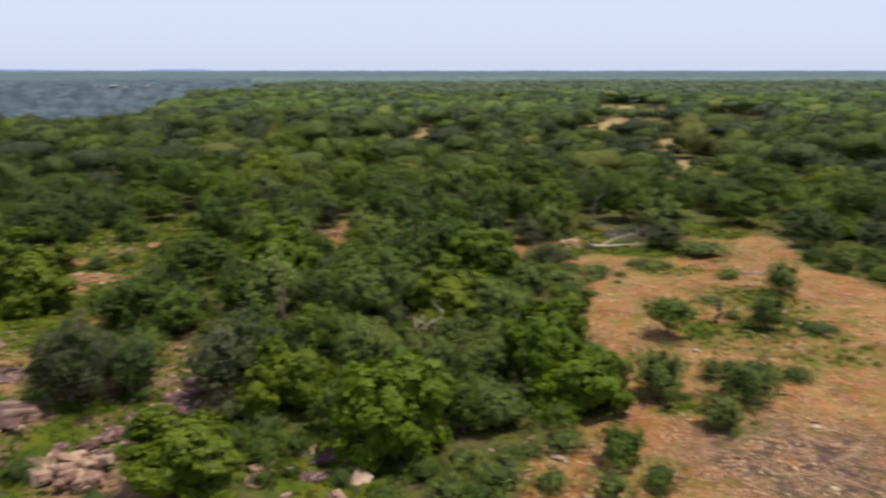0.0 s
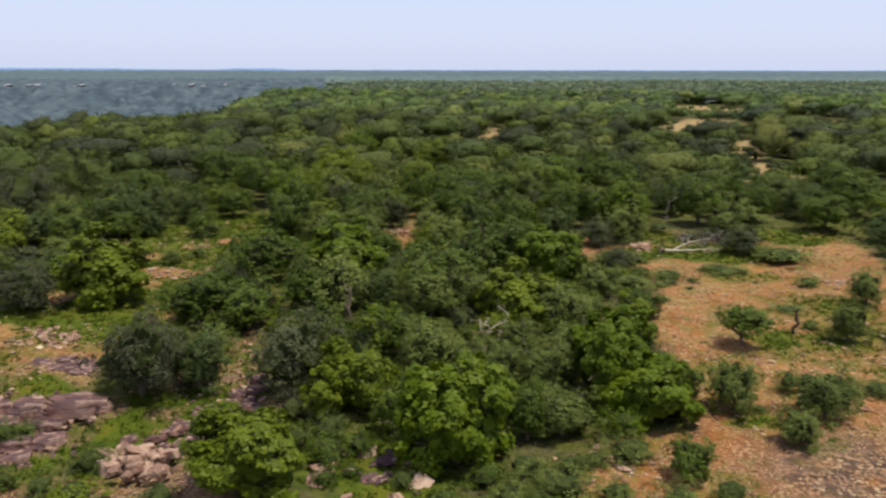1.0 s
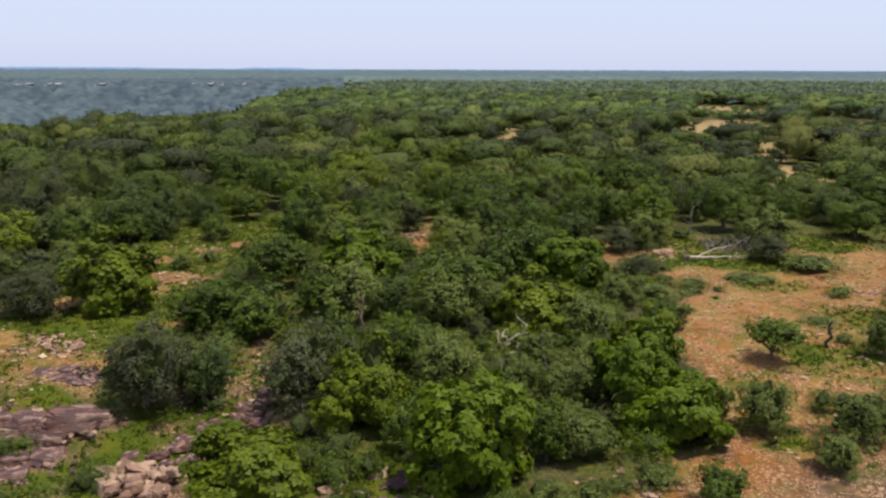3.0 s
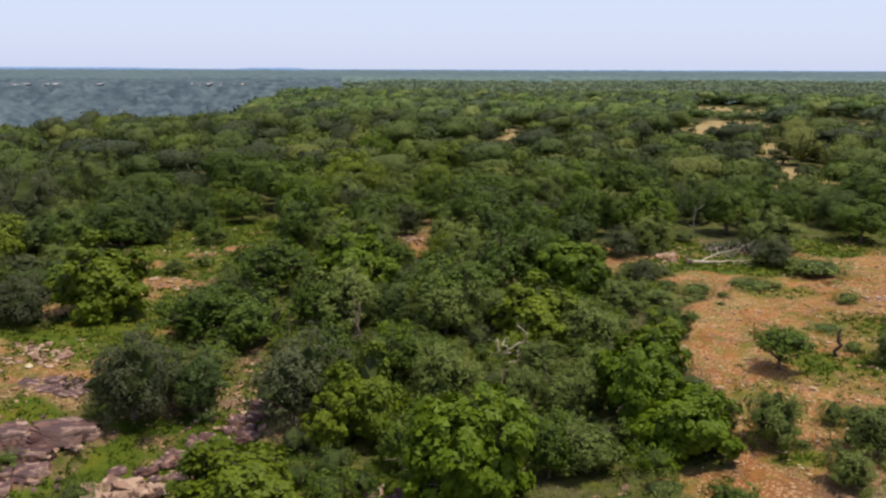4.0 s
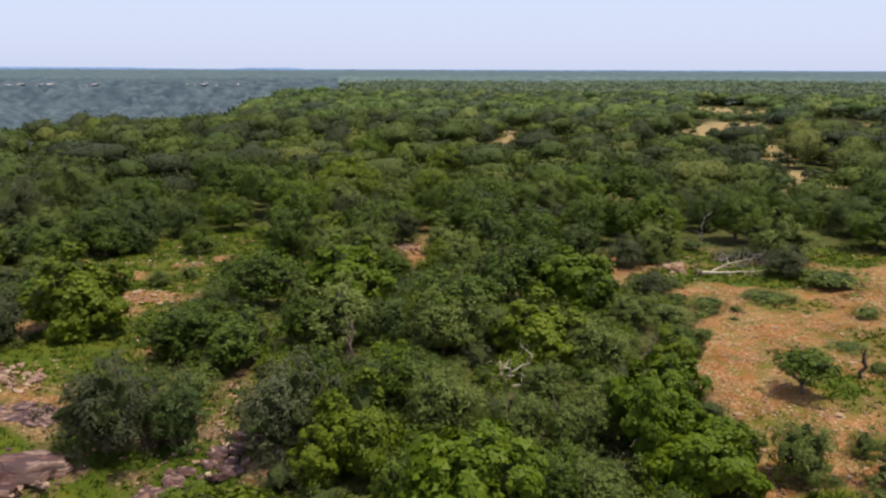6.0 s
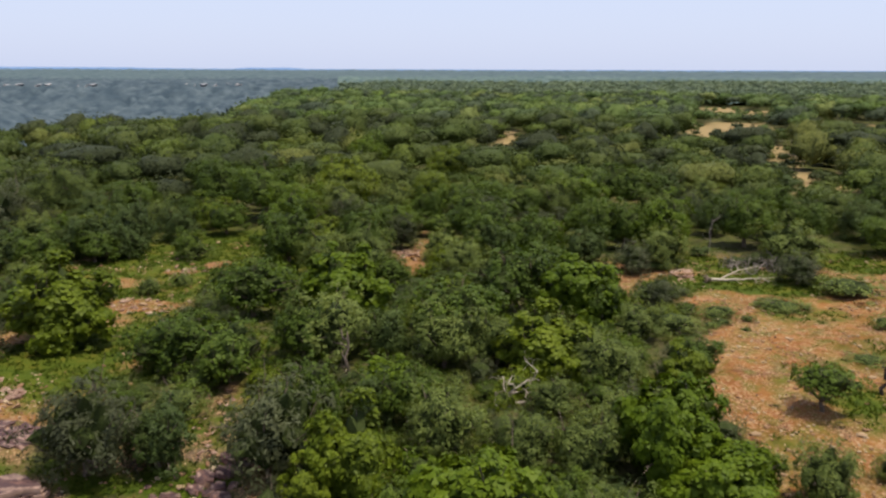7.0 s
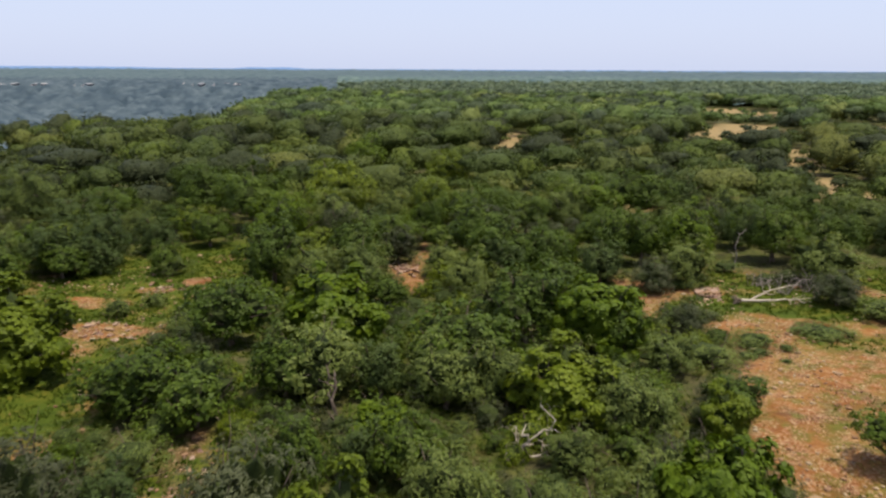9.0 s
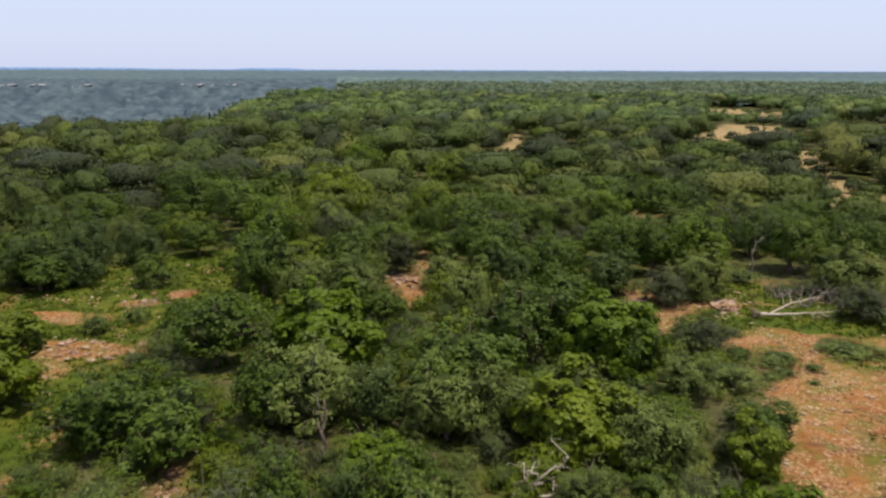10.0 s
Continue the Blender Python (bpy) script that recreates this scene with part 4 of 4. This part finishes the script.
def plate_mesh(name, rng, mat, sides=17, layers=4):
    """A broken slab of bedded rock: each bed has its own ragged edge, the top is uneven."""
    bm = bmesh.new()
    base = 0.5 * (0.78 + 0.3 * rng.uniform(0, 1, sides))
    rings = []
    for k in range(layers):
        r = base * rng.uniform(0.86, 1.04) * rng.uniform(0.92, 1.06, sides) - 0.03 * (k == layers - 1)
        shift = rng.normal(0, 0.015, 2)
        for z in (k / layers, (k + 0.9) / layers):
            rings.append([bm.verts.new((r[i] * math.cos(6.2832 * i / sides) + shift[0], r[i] * math.sin(6.2832 * i / sides) + shift[1],
                                        0.25 * (z - 0.5) + rng.normal(0, 0.006))) for i in range(sides)])
    inner = [bm.verts.new((v.co.x * 0.55, v.co.y * 0.55, 0.125 + rng.normal(0, 0.014))) for v in rings[-1]]
    rings.append(inner)
    for a, b in zip(rings, rings[1:]):
        for i in range(sides):
            bm.faces.new((a[i], a[(i + 1) % sides], b[(i + 1) % sides], b[i]))
    top = bm.verts.new((0, 0, 0.13))
    for i in range(sides):
        bm.faces.new((inner[i], inner[(i + 1) % sides], top))
    me = bpy.data.meshes.new(name)
    bm.to_mesh(me)
    bm.free()
    me.materials.append(mat)
    return me


rock_rng = np.random.default_rng(19)
PLATES = [plate_mesh("slab", rock_rng, MAT_ROCK) for _ in range(7)]
BLOCKS = [rock_mesh("rock", rock_rng, 18, 0.8, MAT_ROCK) for _ in range(8)]
SLABS = [rock_mesh("slab", rock_rng, 24, 0.24, MAT_ROCK) for _ in range(8)]
PALE = [rock_mesh("rock", rock_rng, 14, 0.8, MAT_PALE_ROCK) for _ in range(8)]
STONES = [rock_mesh("stone", rock_rng, 14, 0.7, MAT_STONE) for _ in range(8)]


def lay(parent, meshes, x, y, z, sx, sy, sz, yaw, tilt=6):
    ob = new("slab" if meshes is SLABS or meshes is PLATES else "stone" if meshes is STONES else "rock", meshes[int(rock_rng.integers(0, len(meshes)))])
    ob.parent = parent
    ob.matrix_basis = Matrix.Translation((x, y, z)) @ Euler((radians(rock_rng.normal(0, tilt)), radians(rock_rng.normal(0, tilt)), radians(yaw))).to_matrix().to_4x4() @ Matrix.Diagonal((sx, sy, sz, 1))
    return ob


def outcrop(name, label, x, y):
    return tagged(new(name), label, "rocks")


# layered ledge of broad plates
ledge = outcrop("rock_ledge", "layered purple-grey sandstone ledge with pink broken edges", -26, 45)
for x, y, lift, wide, deep, thick, yaw in [(-26.3, 47.6, 0.55, 4.2, 2.3, 3.2, 14), (-28.9, 47.0, 0.62, 2.6, 1.9, 3.0, -12), (-31.0, 46.6, 0.5, 2.4, 2.0, 2.8, 20),
                                           (-27.3, 45.9, 0.30, 3.0, 1.6, 2.8, -8), (-29.7, 45.3, 0.36, 2.8, 1.8, 2.6, 12), (-31.6, 44.6, 0.3, 2.2, 1.6, 2.6, -20),
                                           (-26.4, 44.5, 0.12, 2.2, 1.5, 2.4, 24), (-28.3, 43.8, 0.15, 2.7, 1.6, 2.4, 4), (-30.4, 43.2, 0.12, 2.5, 1.5, 2.4, -16),
                                           (-27.2, 42.5, 0.0, 2.0, 1.3, 2.2, 30), (-29.2, 41.9, 0.0, 2.4, 1.4, 2.2, -6)]:
    lay(ledge, PLATES, x, y, gz1(x, y) + lift, wide, deep, thick, yaw, 4)
    lay(ledge, PLATES, x - 0.2, y - 0.25, gz1(x, y) + lift - 0.32, wide * 0.94, deep * 0.9, thick, yaw + 25, 4)
    for k in range(12):
        u = rock_rng.uniform(-0.5, 0.5)
        big = rock_rng.uniform(0.18, 0.55)
        cx, cy = x + u * wide, y - deep * rock_rng.uniform(0.4, 0.62)
        lay(ledge, (SLABS, PALE, BLOCKS)[k % 3], cx, cy, gz1(cx, cy) + lift * rock_rng.uniform(0.4, 0.9), big * 1.5, big, big * (1.6 if k % 3 == 0 else 0.7), rock_rng.uniform(-40, 40), 9)
for k in range(60):
    x, y = rock_rng.uniform(-32, -24.0), rock_rng.uniform(41.0, 49.4)
    big = rock_rng.uniform(0.10, 0.38)
    lay(ledge, (BLOCKS, PALE, SLABS)[k % 3], x, y, gz1(x, y) + (0.9 if 45 < y < 48 else 0.35) * rock_rng.uniform(0.4, 1.0) * (y < 48.5), big * 1.3, big, big * 0.8, rock_rng.uniform(0, 180), 14)

pile = outcrop("boulder_pile", "pile of pale pink sandstone boulders with split faces", -20.5, 42)
for k in range(46):
    u = rock_rng.uniform(0, 1)
    x, y = -21.0 + 2.6 * u + rock_rng.normal(0, 0.5), 40.2 + 3.4 * rock_rng.uniform(0, 1)
    big = rock_rng.uniform(0.45, 1.0) if k % 4 else rock_rng.uniform(1.2, 1.7)
    lay(pile, PALE, x, y, gz1(x, y) + 0.15 + (0.5 + 0.4 * (43 - y) / 3) * rock_rng.uniform(0, 1), big, big * 0.85, big * 0.75, rock_rng.uniform(0, 180), 12)

steps = outcrop("broken_rock_steps", "broken grey and pink slabs stepping up between bushes", -18, 46)
for k in range(95):
    u = rock_rng.uniform(0, 1) ** 0.9
    x, y = -20.5 + 4.6 * u + rock_rng.normal(0, 1.0), 43.6 + 7.5 * u + rock_rng.normal(0, 0.9)
    big = rock_rng.uniform(0.18, 0.5) if k % 3 else rock_rng.uniform(0.7, 1.4)
    lay(steps, PLATES if k % 3 == 0 else SLABS if rock_rng.uniform() < 0.3 else PALE if k % 3 == 1 else BLOCKS, x, y, gz1(x, y) + 0.10 * big, big * 1.15, big, big, rock_rng.uniform(0, 180), 10)

trail = outcrop("stony_trail", "pale loose stones along a bare gully between bushes", -18.5, 56)
for k in range(60):
    u = rock_rng.uniform(0, 1)
    x, y = -17.0 - 2.6 * u + rock_rng.normal(0, 0.9), 50.5 + 10.5 * u
    big = rock_rng.uniform(0.14, 0.48)
    lay(trail, STONES if k % 3 else PALE, x, y, gz1(x, y) + 0.08 * big, big * 1.2, big, big * 0.7, rock_rng.uniform(0, 180), 10)

low = outcrop("green_rock_bank", "half-buried grey rocks in lush green growth", -8, 40)
for k in range(22):
    x, y = rock_rng.uniform(-10, -4.0), rock_rng.uniform(37.5, 43.5)
    big = rock_rng.uniform(0.4, 1.35)
    lay(low, SLABS if k % 2 else PALE, x, y, gz1(x, y) + 0.14 * big, big * 1.2, big, big * 0.8, rock_rng.uniform(0, 180), 12)

shelf = outcrop("flat_rock_shelf", "low flat purple-grey rock shelf in grass", -29.5, 52.7)
for k in range(16):
    x, y = -29.0 + rock_rng.normal(0, 1.7), 52.9 + rock_rng.normal(0, 0.7)
    lay(shelf, SLABS, x, y, gz1(x, y) + 0.02, rock_rng.uniform(1.0, 2.4), rock_rng.uniform(0.9, 1.6), rock_rng.uniform(0.5, 0.9), rock_rng.uniform(-30, 30), 3)

for label, cx, cy, rx, ry, count, lo, hi in [
        ("rows of pale weathered stones in thin grass", -33.5, 57.5, 3.4, 2.2, 70, 0.2, 0.65),
        ("pale stones at the edge of a grassy strip", -33.0, 76.5, 3.2, 2.0, 40, 0.18, 0.6),
        ("pale stones beside a small grassy opening", -33.0, 87.0, 2.6, 1.6, 28, 0.18, 0.5),
        ("heap of pale stones in a gap in the wood", -14.0, 96.6, 1.5, 2.2, 40, 0.25, 0.7),
        ("stack of flat pale stones beside the fallen tree", 12.8, 92.0, 1.0, 1.9, 34, 0.3, 0.8),
        ("pale stones where the path enters the wood", 6.6, 92.3, 0.8, 0.9, 12, 0.25, 0.7),
        ("pale rubble on open stony earth", 28.5, 78.5, 2.0, 1.0, 40, 0.15, 0.45),
        ("pale rubble under the bright broadleaf tree", 5.5, 43.2, 2.5, 1.6, 40, 0.15, 0.55)]:
    heap = outcrop("stone_scatter", label, cx, cy)
    for k in range(count):
        x, y = cx + rock_rng.normal(0, rx * 0.55), cy + rock_rng.normal(0, ry * 0.55)
        big = rock_rng.uniform(lo, hi)
        lay(heap, STONES if k % 3 == 0 else PALE, x, y, gz1(x, y) + 0.10 * big, big * 1.2, big, big * 0.75, rock_rng.uniform(0, 180), 9)


# ---- loose stones and grass, too many to count ----
def loose_stones():
    rng = np.random.default_rng(23)
    cv, cf = ICO1
    n = 30000
    x, y = rng.uniform(-50, 55, n), rng.uniform(36, 100, n)
    dens = open_mask(x, y) * smooth(0.38, 0.62, fbm(x / 3.2, y / 3.2, 81, 3)) * np.where(x > 0, 1.0, 0.8)
    ok = (rng.uniform(0, 1, n) < dens) & (gap_mask(x, y) < 0.5)
    x, y = x[ok], y[ok]
    n = len(x)
    size = 0.045 + 0.10 * rng.uniform(0, 1, n) ** 2.4 + 0.14 * (rng.uniform(0, 1, n) > 0.965)
    v = cv[None] * rng.uniform(0.6, 1.15, (n, len(cv), 1))
    v = v * size[:, None, None] * np.stack([rng.uniform(0.8, 1.5, n), rng.uniform(0.8, 1.3, n), rng.uniform(0.45, 0.8, n)], 1)[:, None, :]
    v = v + np.stack([x, y, gz(x, y) + size * 0.25], 1)[:, None, :]
    f = cf[None] + (np.arange(n) * len(cv))[:, None, None]
    me = fast_mesh("loose_stones", v.reshape(-1, 3), f.reshape(-1, 3), [MAT_STONE])
    tagged(new("loose_stones", me), "small pale and rusty stones strewn over the clearings", "stones", kind="stuff")


loose_stones()


def grass_tufts(name, label, mat, count, seed, green, height):
    rng = np.random.default_rng(seed)
    x, y = rng.uniform(-50, 55, count), rng.uniform(37, 103, count)
    op = open_mask(x, y)
    g = grass_at(x, y, op)
    want = smooth(0.35, 0.7, g) if green else op * smooth(0.6, 0.25, g) * smooth(0.42, 0.62, fbm(x / 2.6, y / 2.6, 91, 3))
    ok = (rng.uniform(0, 1, count) < want) & (np.abs(np.degrees(np.arctan2(x, y)) + 3) < 40)
    x, y = np.repeat(x[ok], 6), np.repeat(y[ok], 6)
    n = len(x)
    x, y = x + rng.normal(0, 0.14, n), y + rng.normal(0, 0.14, n)
    z = gz(x, y)
    a = rng.uniform(0, 6.283, n)
    h = height * rng.uniform(0.5, 1.4, n)
    w = 0.05 + 0.05 * rng.uniform(0, 1, n)
    lean = rng.normal(0, 0.85, (n, 2)) * h[:, None]
    v = np.empty((n, 3, 3))
    v[:, 0] = np.stack([x - np.cos(a) * w, y - np.sin(a) * w, z - 0.04], 1)
    v[:, 1] = np.stack([x + np.cos(a) * w, y + np.sin(a) * w, z - 0.04], 1)
    v[:, 2] = np.stack([x + lean[:, 0], y + lean[:, 1], z + h], 1)
    me = fast_mesh(name, v.reshape(-1, 3), np.arange(3 * n).reshape(n, 3), [mat])
    tagged(new(name, me), label, "grass", kind="stuff")


grass_tufts("green_grass", "fresh green grass in damp strips and under trees", MAT_GREEN_GRASS, 26000, 31, True, 0.20)
grass_tufts("dry_grass", "thin dry yellow grass over stony earth", MAT_DRY_GRASS, 12000, 33, False, 0.10)


# ---- dead wood ----
def branchy(rng, soup, a, b, r, depth, steps=5, crook=0.8):
    """A crooked limb with side branches."""
    pts = wander(rng, a, b, steps, crook)
    soup.tube(pts, [r * (1 - 0.75 * k / steps) for k in range(steps + 1)], 7 if depth > 1 else 5)
    if depth > 0:
        for k in range(1, steps):
            d = (pts[k + 1] - pts[k]).normalized()
            e = pts[k] + (d + Vector(rng.normal(0, 0.6, 3)) + Vector((0, 0, 0.25))).normalized() * (Vector(b) - Vector(a)).length * rng.uniform(0.25, 0.5)
            branchy(rng, soup, pts[k], e, r * (1 - 0.75 * k / steps) * 0.55, depth - 1, 4, crook)


def fallen_tree():
    rng = np.random.default_rng(5)
    top = tagged(new("fallen_tree"), "bleached fallen dead tree with forked bare limbs on grass", "dead tree")
    g = gz1(15.5, 89.2)
    trunk, roots = Soup(), Soup()
    pts = [(15.0, 89.1, g + 0.35), (15.9, 89.2, g + 0.32), (16.9, 89.4, g + 0.30)]
    trunk.tube(pts, [0.18, 0.14, 0.12], 9)
    trunk.tube([pts[2], (17.8, 89.35, g + 0.38), (18.5, 89.65, g + 0.30), (19.3, 89.6, g + 0.46), (20.1, 89.95, g + 0.34), (20.8, 89.8, g + 0.44), (21.8, 90.2, g + 0.5)], [0.12, 0.105, 0.095, 0.08, 0.07, 0.055, 0.03], 8)
    trunk.tube([pts[1], (16.6, 89.6, g + 0.62), (17.4, 89.9, g + 0.88), (18.2, 90.5, g + 1.10), (19.1, 90.7, g + 1.22), (20.3, 91.2, g + 1.45)], [0.12, 0.10, 0.085, 0.07, 0.055, 0.03], 8)
    for a, b, r in [((18.2, 90.5, g + 1.10), (17.7, 90.8, g + 2.3), 0.07), ((20.3, 91.2, g + 1.45), (22.3, 91.5, g + 1.8), 0.045), ((19.1, 90.7, g + 1.22), (20.9, 90.9, g + 1.5), 0.05), ((17.4, 89.9, g + 0.88), (18.9, 90.0, g + 1.0), 0.05), ((20.1, 89.95, g + 0.34), (21.4, 89.6, g + 0.9), 0.04), ((19.3, 89.6, g + 0.46), (20.6, 89.2, g + 0.15), 0.07),
                    ((20.8, 89.8, g + 0.44), (22.2, 88.6, g + 0.1), 0.06), ((17.4, 89.9, g + 0.88), (17.1, 90.4, g + 1.9), 0.06), ((21.8, 90.2, g + 0.5), (24.2, 90.5, g + 1.0), 0.05),
                    ((17.8, 89.35, g + 0.38), (18.2, 88.9, g + 0.08), 0.06)]:
        limb = Soup()
        branchy(rng, limb, a, b, r, 1)
        part("limb", limb.mesh("limb", MAT_DEAD), top)
    for k in range(12):
        w = k / 12 * 6.283
        roots.tube(wander(rng, (15.0, 89.1, g + 0.3), (14.3 - 0.4 * rng.uniform(), 89.1 + 0.8 * math.cos(w), g + 0.3 + 0.45 * math.sin(w)), 3, 0.8), [0.13, 0.09, 0.06, 0.02], 5)
    part("trunk", trunk.mesh("trunk", MAT_DEAD), top)
    part("root_plate", roots.mesh("root_plate", MAT_BARK), top, "brown torn root mass")
    top.matrix_basis = Matrix.Translation((15.0, 89.1, g)) @ Matrix.Diagonal((0.80, 0.8, 0.9, 1)) @ Matrix.Translation((-15.0, -89.1, -g))


fallen_tree()


def bare_bush(x, y, h, r, seed, mat, label, name="bare_bush"):
    rng = np.random.default_rng(seed)
    g = gz1(x, y)
    top = tagged(new(name), label, "dead bush")
    top.location = (x, y, g)
    for k in range(9):
        w = k * 2.4
        s = Soup()
        branchy(rng, s, (rng.normal(0, 0.15), rng.normal(0, 0.15), -0.2), (r * math.cos(w) * rng.uniform(0.5, 1), r * math.sin(w) * rng.uniform(0.5, 1), h * rng.uniform(0.6, 1)), 0.045, 2, 4, 1.0)
        part("branch", s.mesh("branch", mat), top)


for x, y, h, r, seed in [(19.2, 92.3, 1.7, 2.0, 1), (21.6, 93.0, 2.0, 2.2, 2), (23.4, 91.2, 1.5, 1.9, 3), (17.6, 94.4, 1.3, 1.6, 4), (23.4, 95.2, 1.9, 2.0, 5)]:
    bare_bush(x, y, h, r, seed, MAT_TWIG, "leafless grey tangle of twigs behind the fallen tree")


def dead_limbs():
    rng = np.random.default_rng(8)
    x, y = -1.9, 60.0
    g = gz1(x, y)
    top = tagged(new("dead_branches"), "crooked bleached dead branches standing in the thicket", "dead tree")
    top.matrix_basis = Matrix.Translation((x, y, g)) @ Matrix.Scale(1.2, 4)
    for a, b, r in [((-0.8, 0, 0), (-0.6, 0.1, 1.5), 0.07), ((-0.2, 0, 0), (-0.1, -0.1, 1.7), 0.08), ((0.1, 0, 0.3), (0.6, 0.4, 2.9), 0.06),
                    ((0.1, -0.2, 0.3), (1.9, -0.1, 0.9), 0.07), ((1.6, 0, 1.2), (2.3, -0.2, 0.4), 0.05)]:
        s = Soup()
        branchy(rng, s, a, b, r, 1, 6, 1.3)
        part("limb", s.mesh("limb", MAT_DEAD), top)


dead_limbs()


def snag(x, y, h, mat, label, seed, r=0.12, spread=0.6):
    """A standing dead stem with a few broken limbs."""
    rng = np.random.default_rng(seed)
    top = tagged(new("standing_dead_tree"), label, "dead tree")
    top.location = (x, y, gz1(x, y))
    stem = Soup()
    pts = wander(rng, (0, 0, -0.3), (0.1, 0.05, h), 6, 0.35)
    stem.tube(pts, [r, r * 0.9, r * 0.85, r * 0.75, r * 0.65, r * 0.5, r * 0.3], 8)
    for k in (2, 3, 4, 5):
        limbs = Soup()
        branchy(rng, limbs, pts[k], pts[k] + Vector((rng.normal(0, spread), rng.normal(0, spread), rng.uniform(0.2, 0.7))) * h * 0.35, r * 0.45, 1, 4, 1.0)
        part("limb", limbs.mesh("limb", mat), top)
    part("stem", stem.mesh("stem", mat), top)


snag(20.4, 63.8, 1.9, MAT_CHAR, "short charred tree stump in pale shrubs", 3, 0.15, 0.5)
snag(16.7, 99.6, 3.8, MAT_TWIG, "slim pale bare stem at the wood's edge", 6, 0.065, 0.5)
snag(-12.6, 62.8, 3.3, MAT_BARK, "grey forked dead stem rising from the thicket", 9, 0.13, 1.1)


# ---- pale cliff bands on the far valley rim ----
RIM = [rock_mesh("rock", rock_rng, 14, 0.8, MAT_RIM) for _ in range(4)]


def rim_cliff(bearing, dist, width, height, seed):
    rng = np.random.default_rng(seed)
    b = radians(bearing)
    reach = np.arange(dist - 10, dist + 140, 3.0)            # back to where the slope meets the plateau
    drop = np.interp(reach, PLATEAU_D, PLATEAU_Z) - gz(reach * math.sin(b), reach * math.cos(b))
    dist = float(reach[np.argmax(drop < 2.2)]) if (drop < 2.2).any() else dist
    cx, cy = dist * math.sin(b), dist * math.cos(b)
    ob = tagged(new("rim_cliff"), "pale broken cliff band under the far valley rim", "cliff", "cliffs of the far rim")
    for k in range(max(3, int(width / 7))):
        u = (k + 0.5) / max(3, int(width / 7)) - 0.5
        q = new("rock", RIM[int(rng.integers(0, 4))])
        q.parent = ob
        x, y = cx + u * width * math.cos(b), cy - u * width * math.sin(b)
        q.matrix_basis = Matrix.Translation((x, y, gz1(x, y) + 2.8 + rng.uniform(-0.4, 0.4))) @ \
            Matrix.Rotation(rng.uniform(-0.4, 0.4), 4, 'Z') @ Matrix.Diagonal((rng.uniform(4, 10), 9, height * rng.uniform(1.4, 1.7), 1))


for bearing, dist, width, height, seed in [(-35.2, 668, 34, 5, 1), (-32.3, 660, 22, 4, 2), (-30.6, 664, 16, 4, 3), (-28.2, 672, 18, 4, 4), (-21.6, 712, 30, 5, 5), (-19.4, 724, 14, 4, 6)]:
    rim_cliff(bearing, dist, width, height, seed)
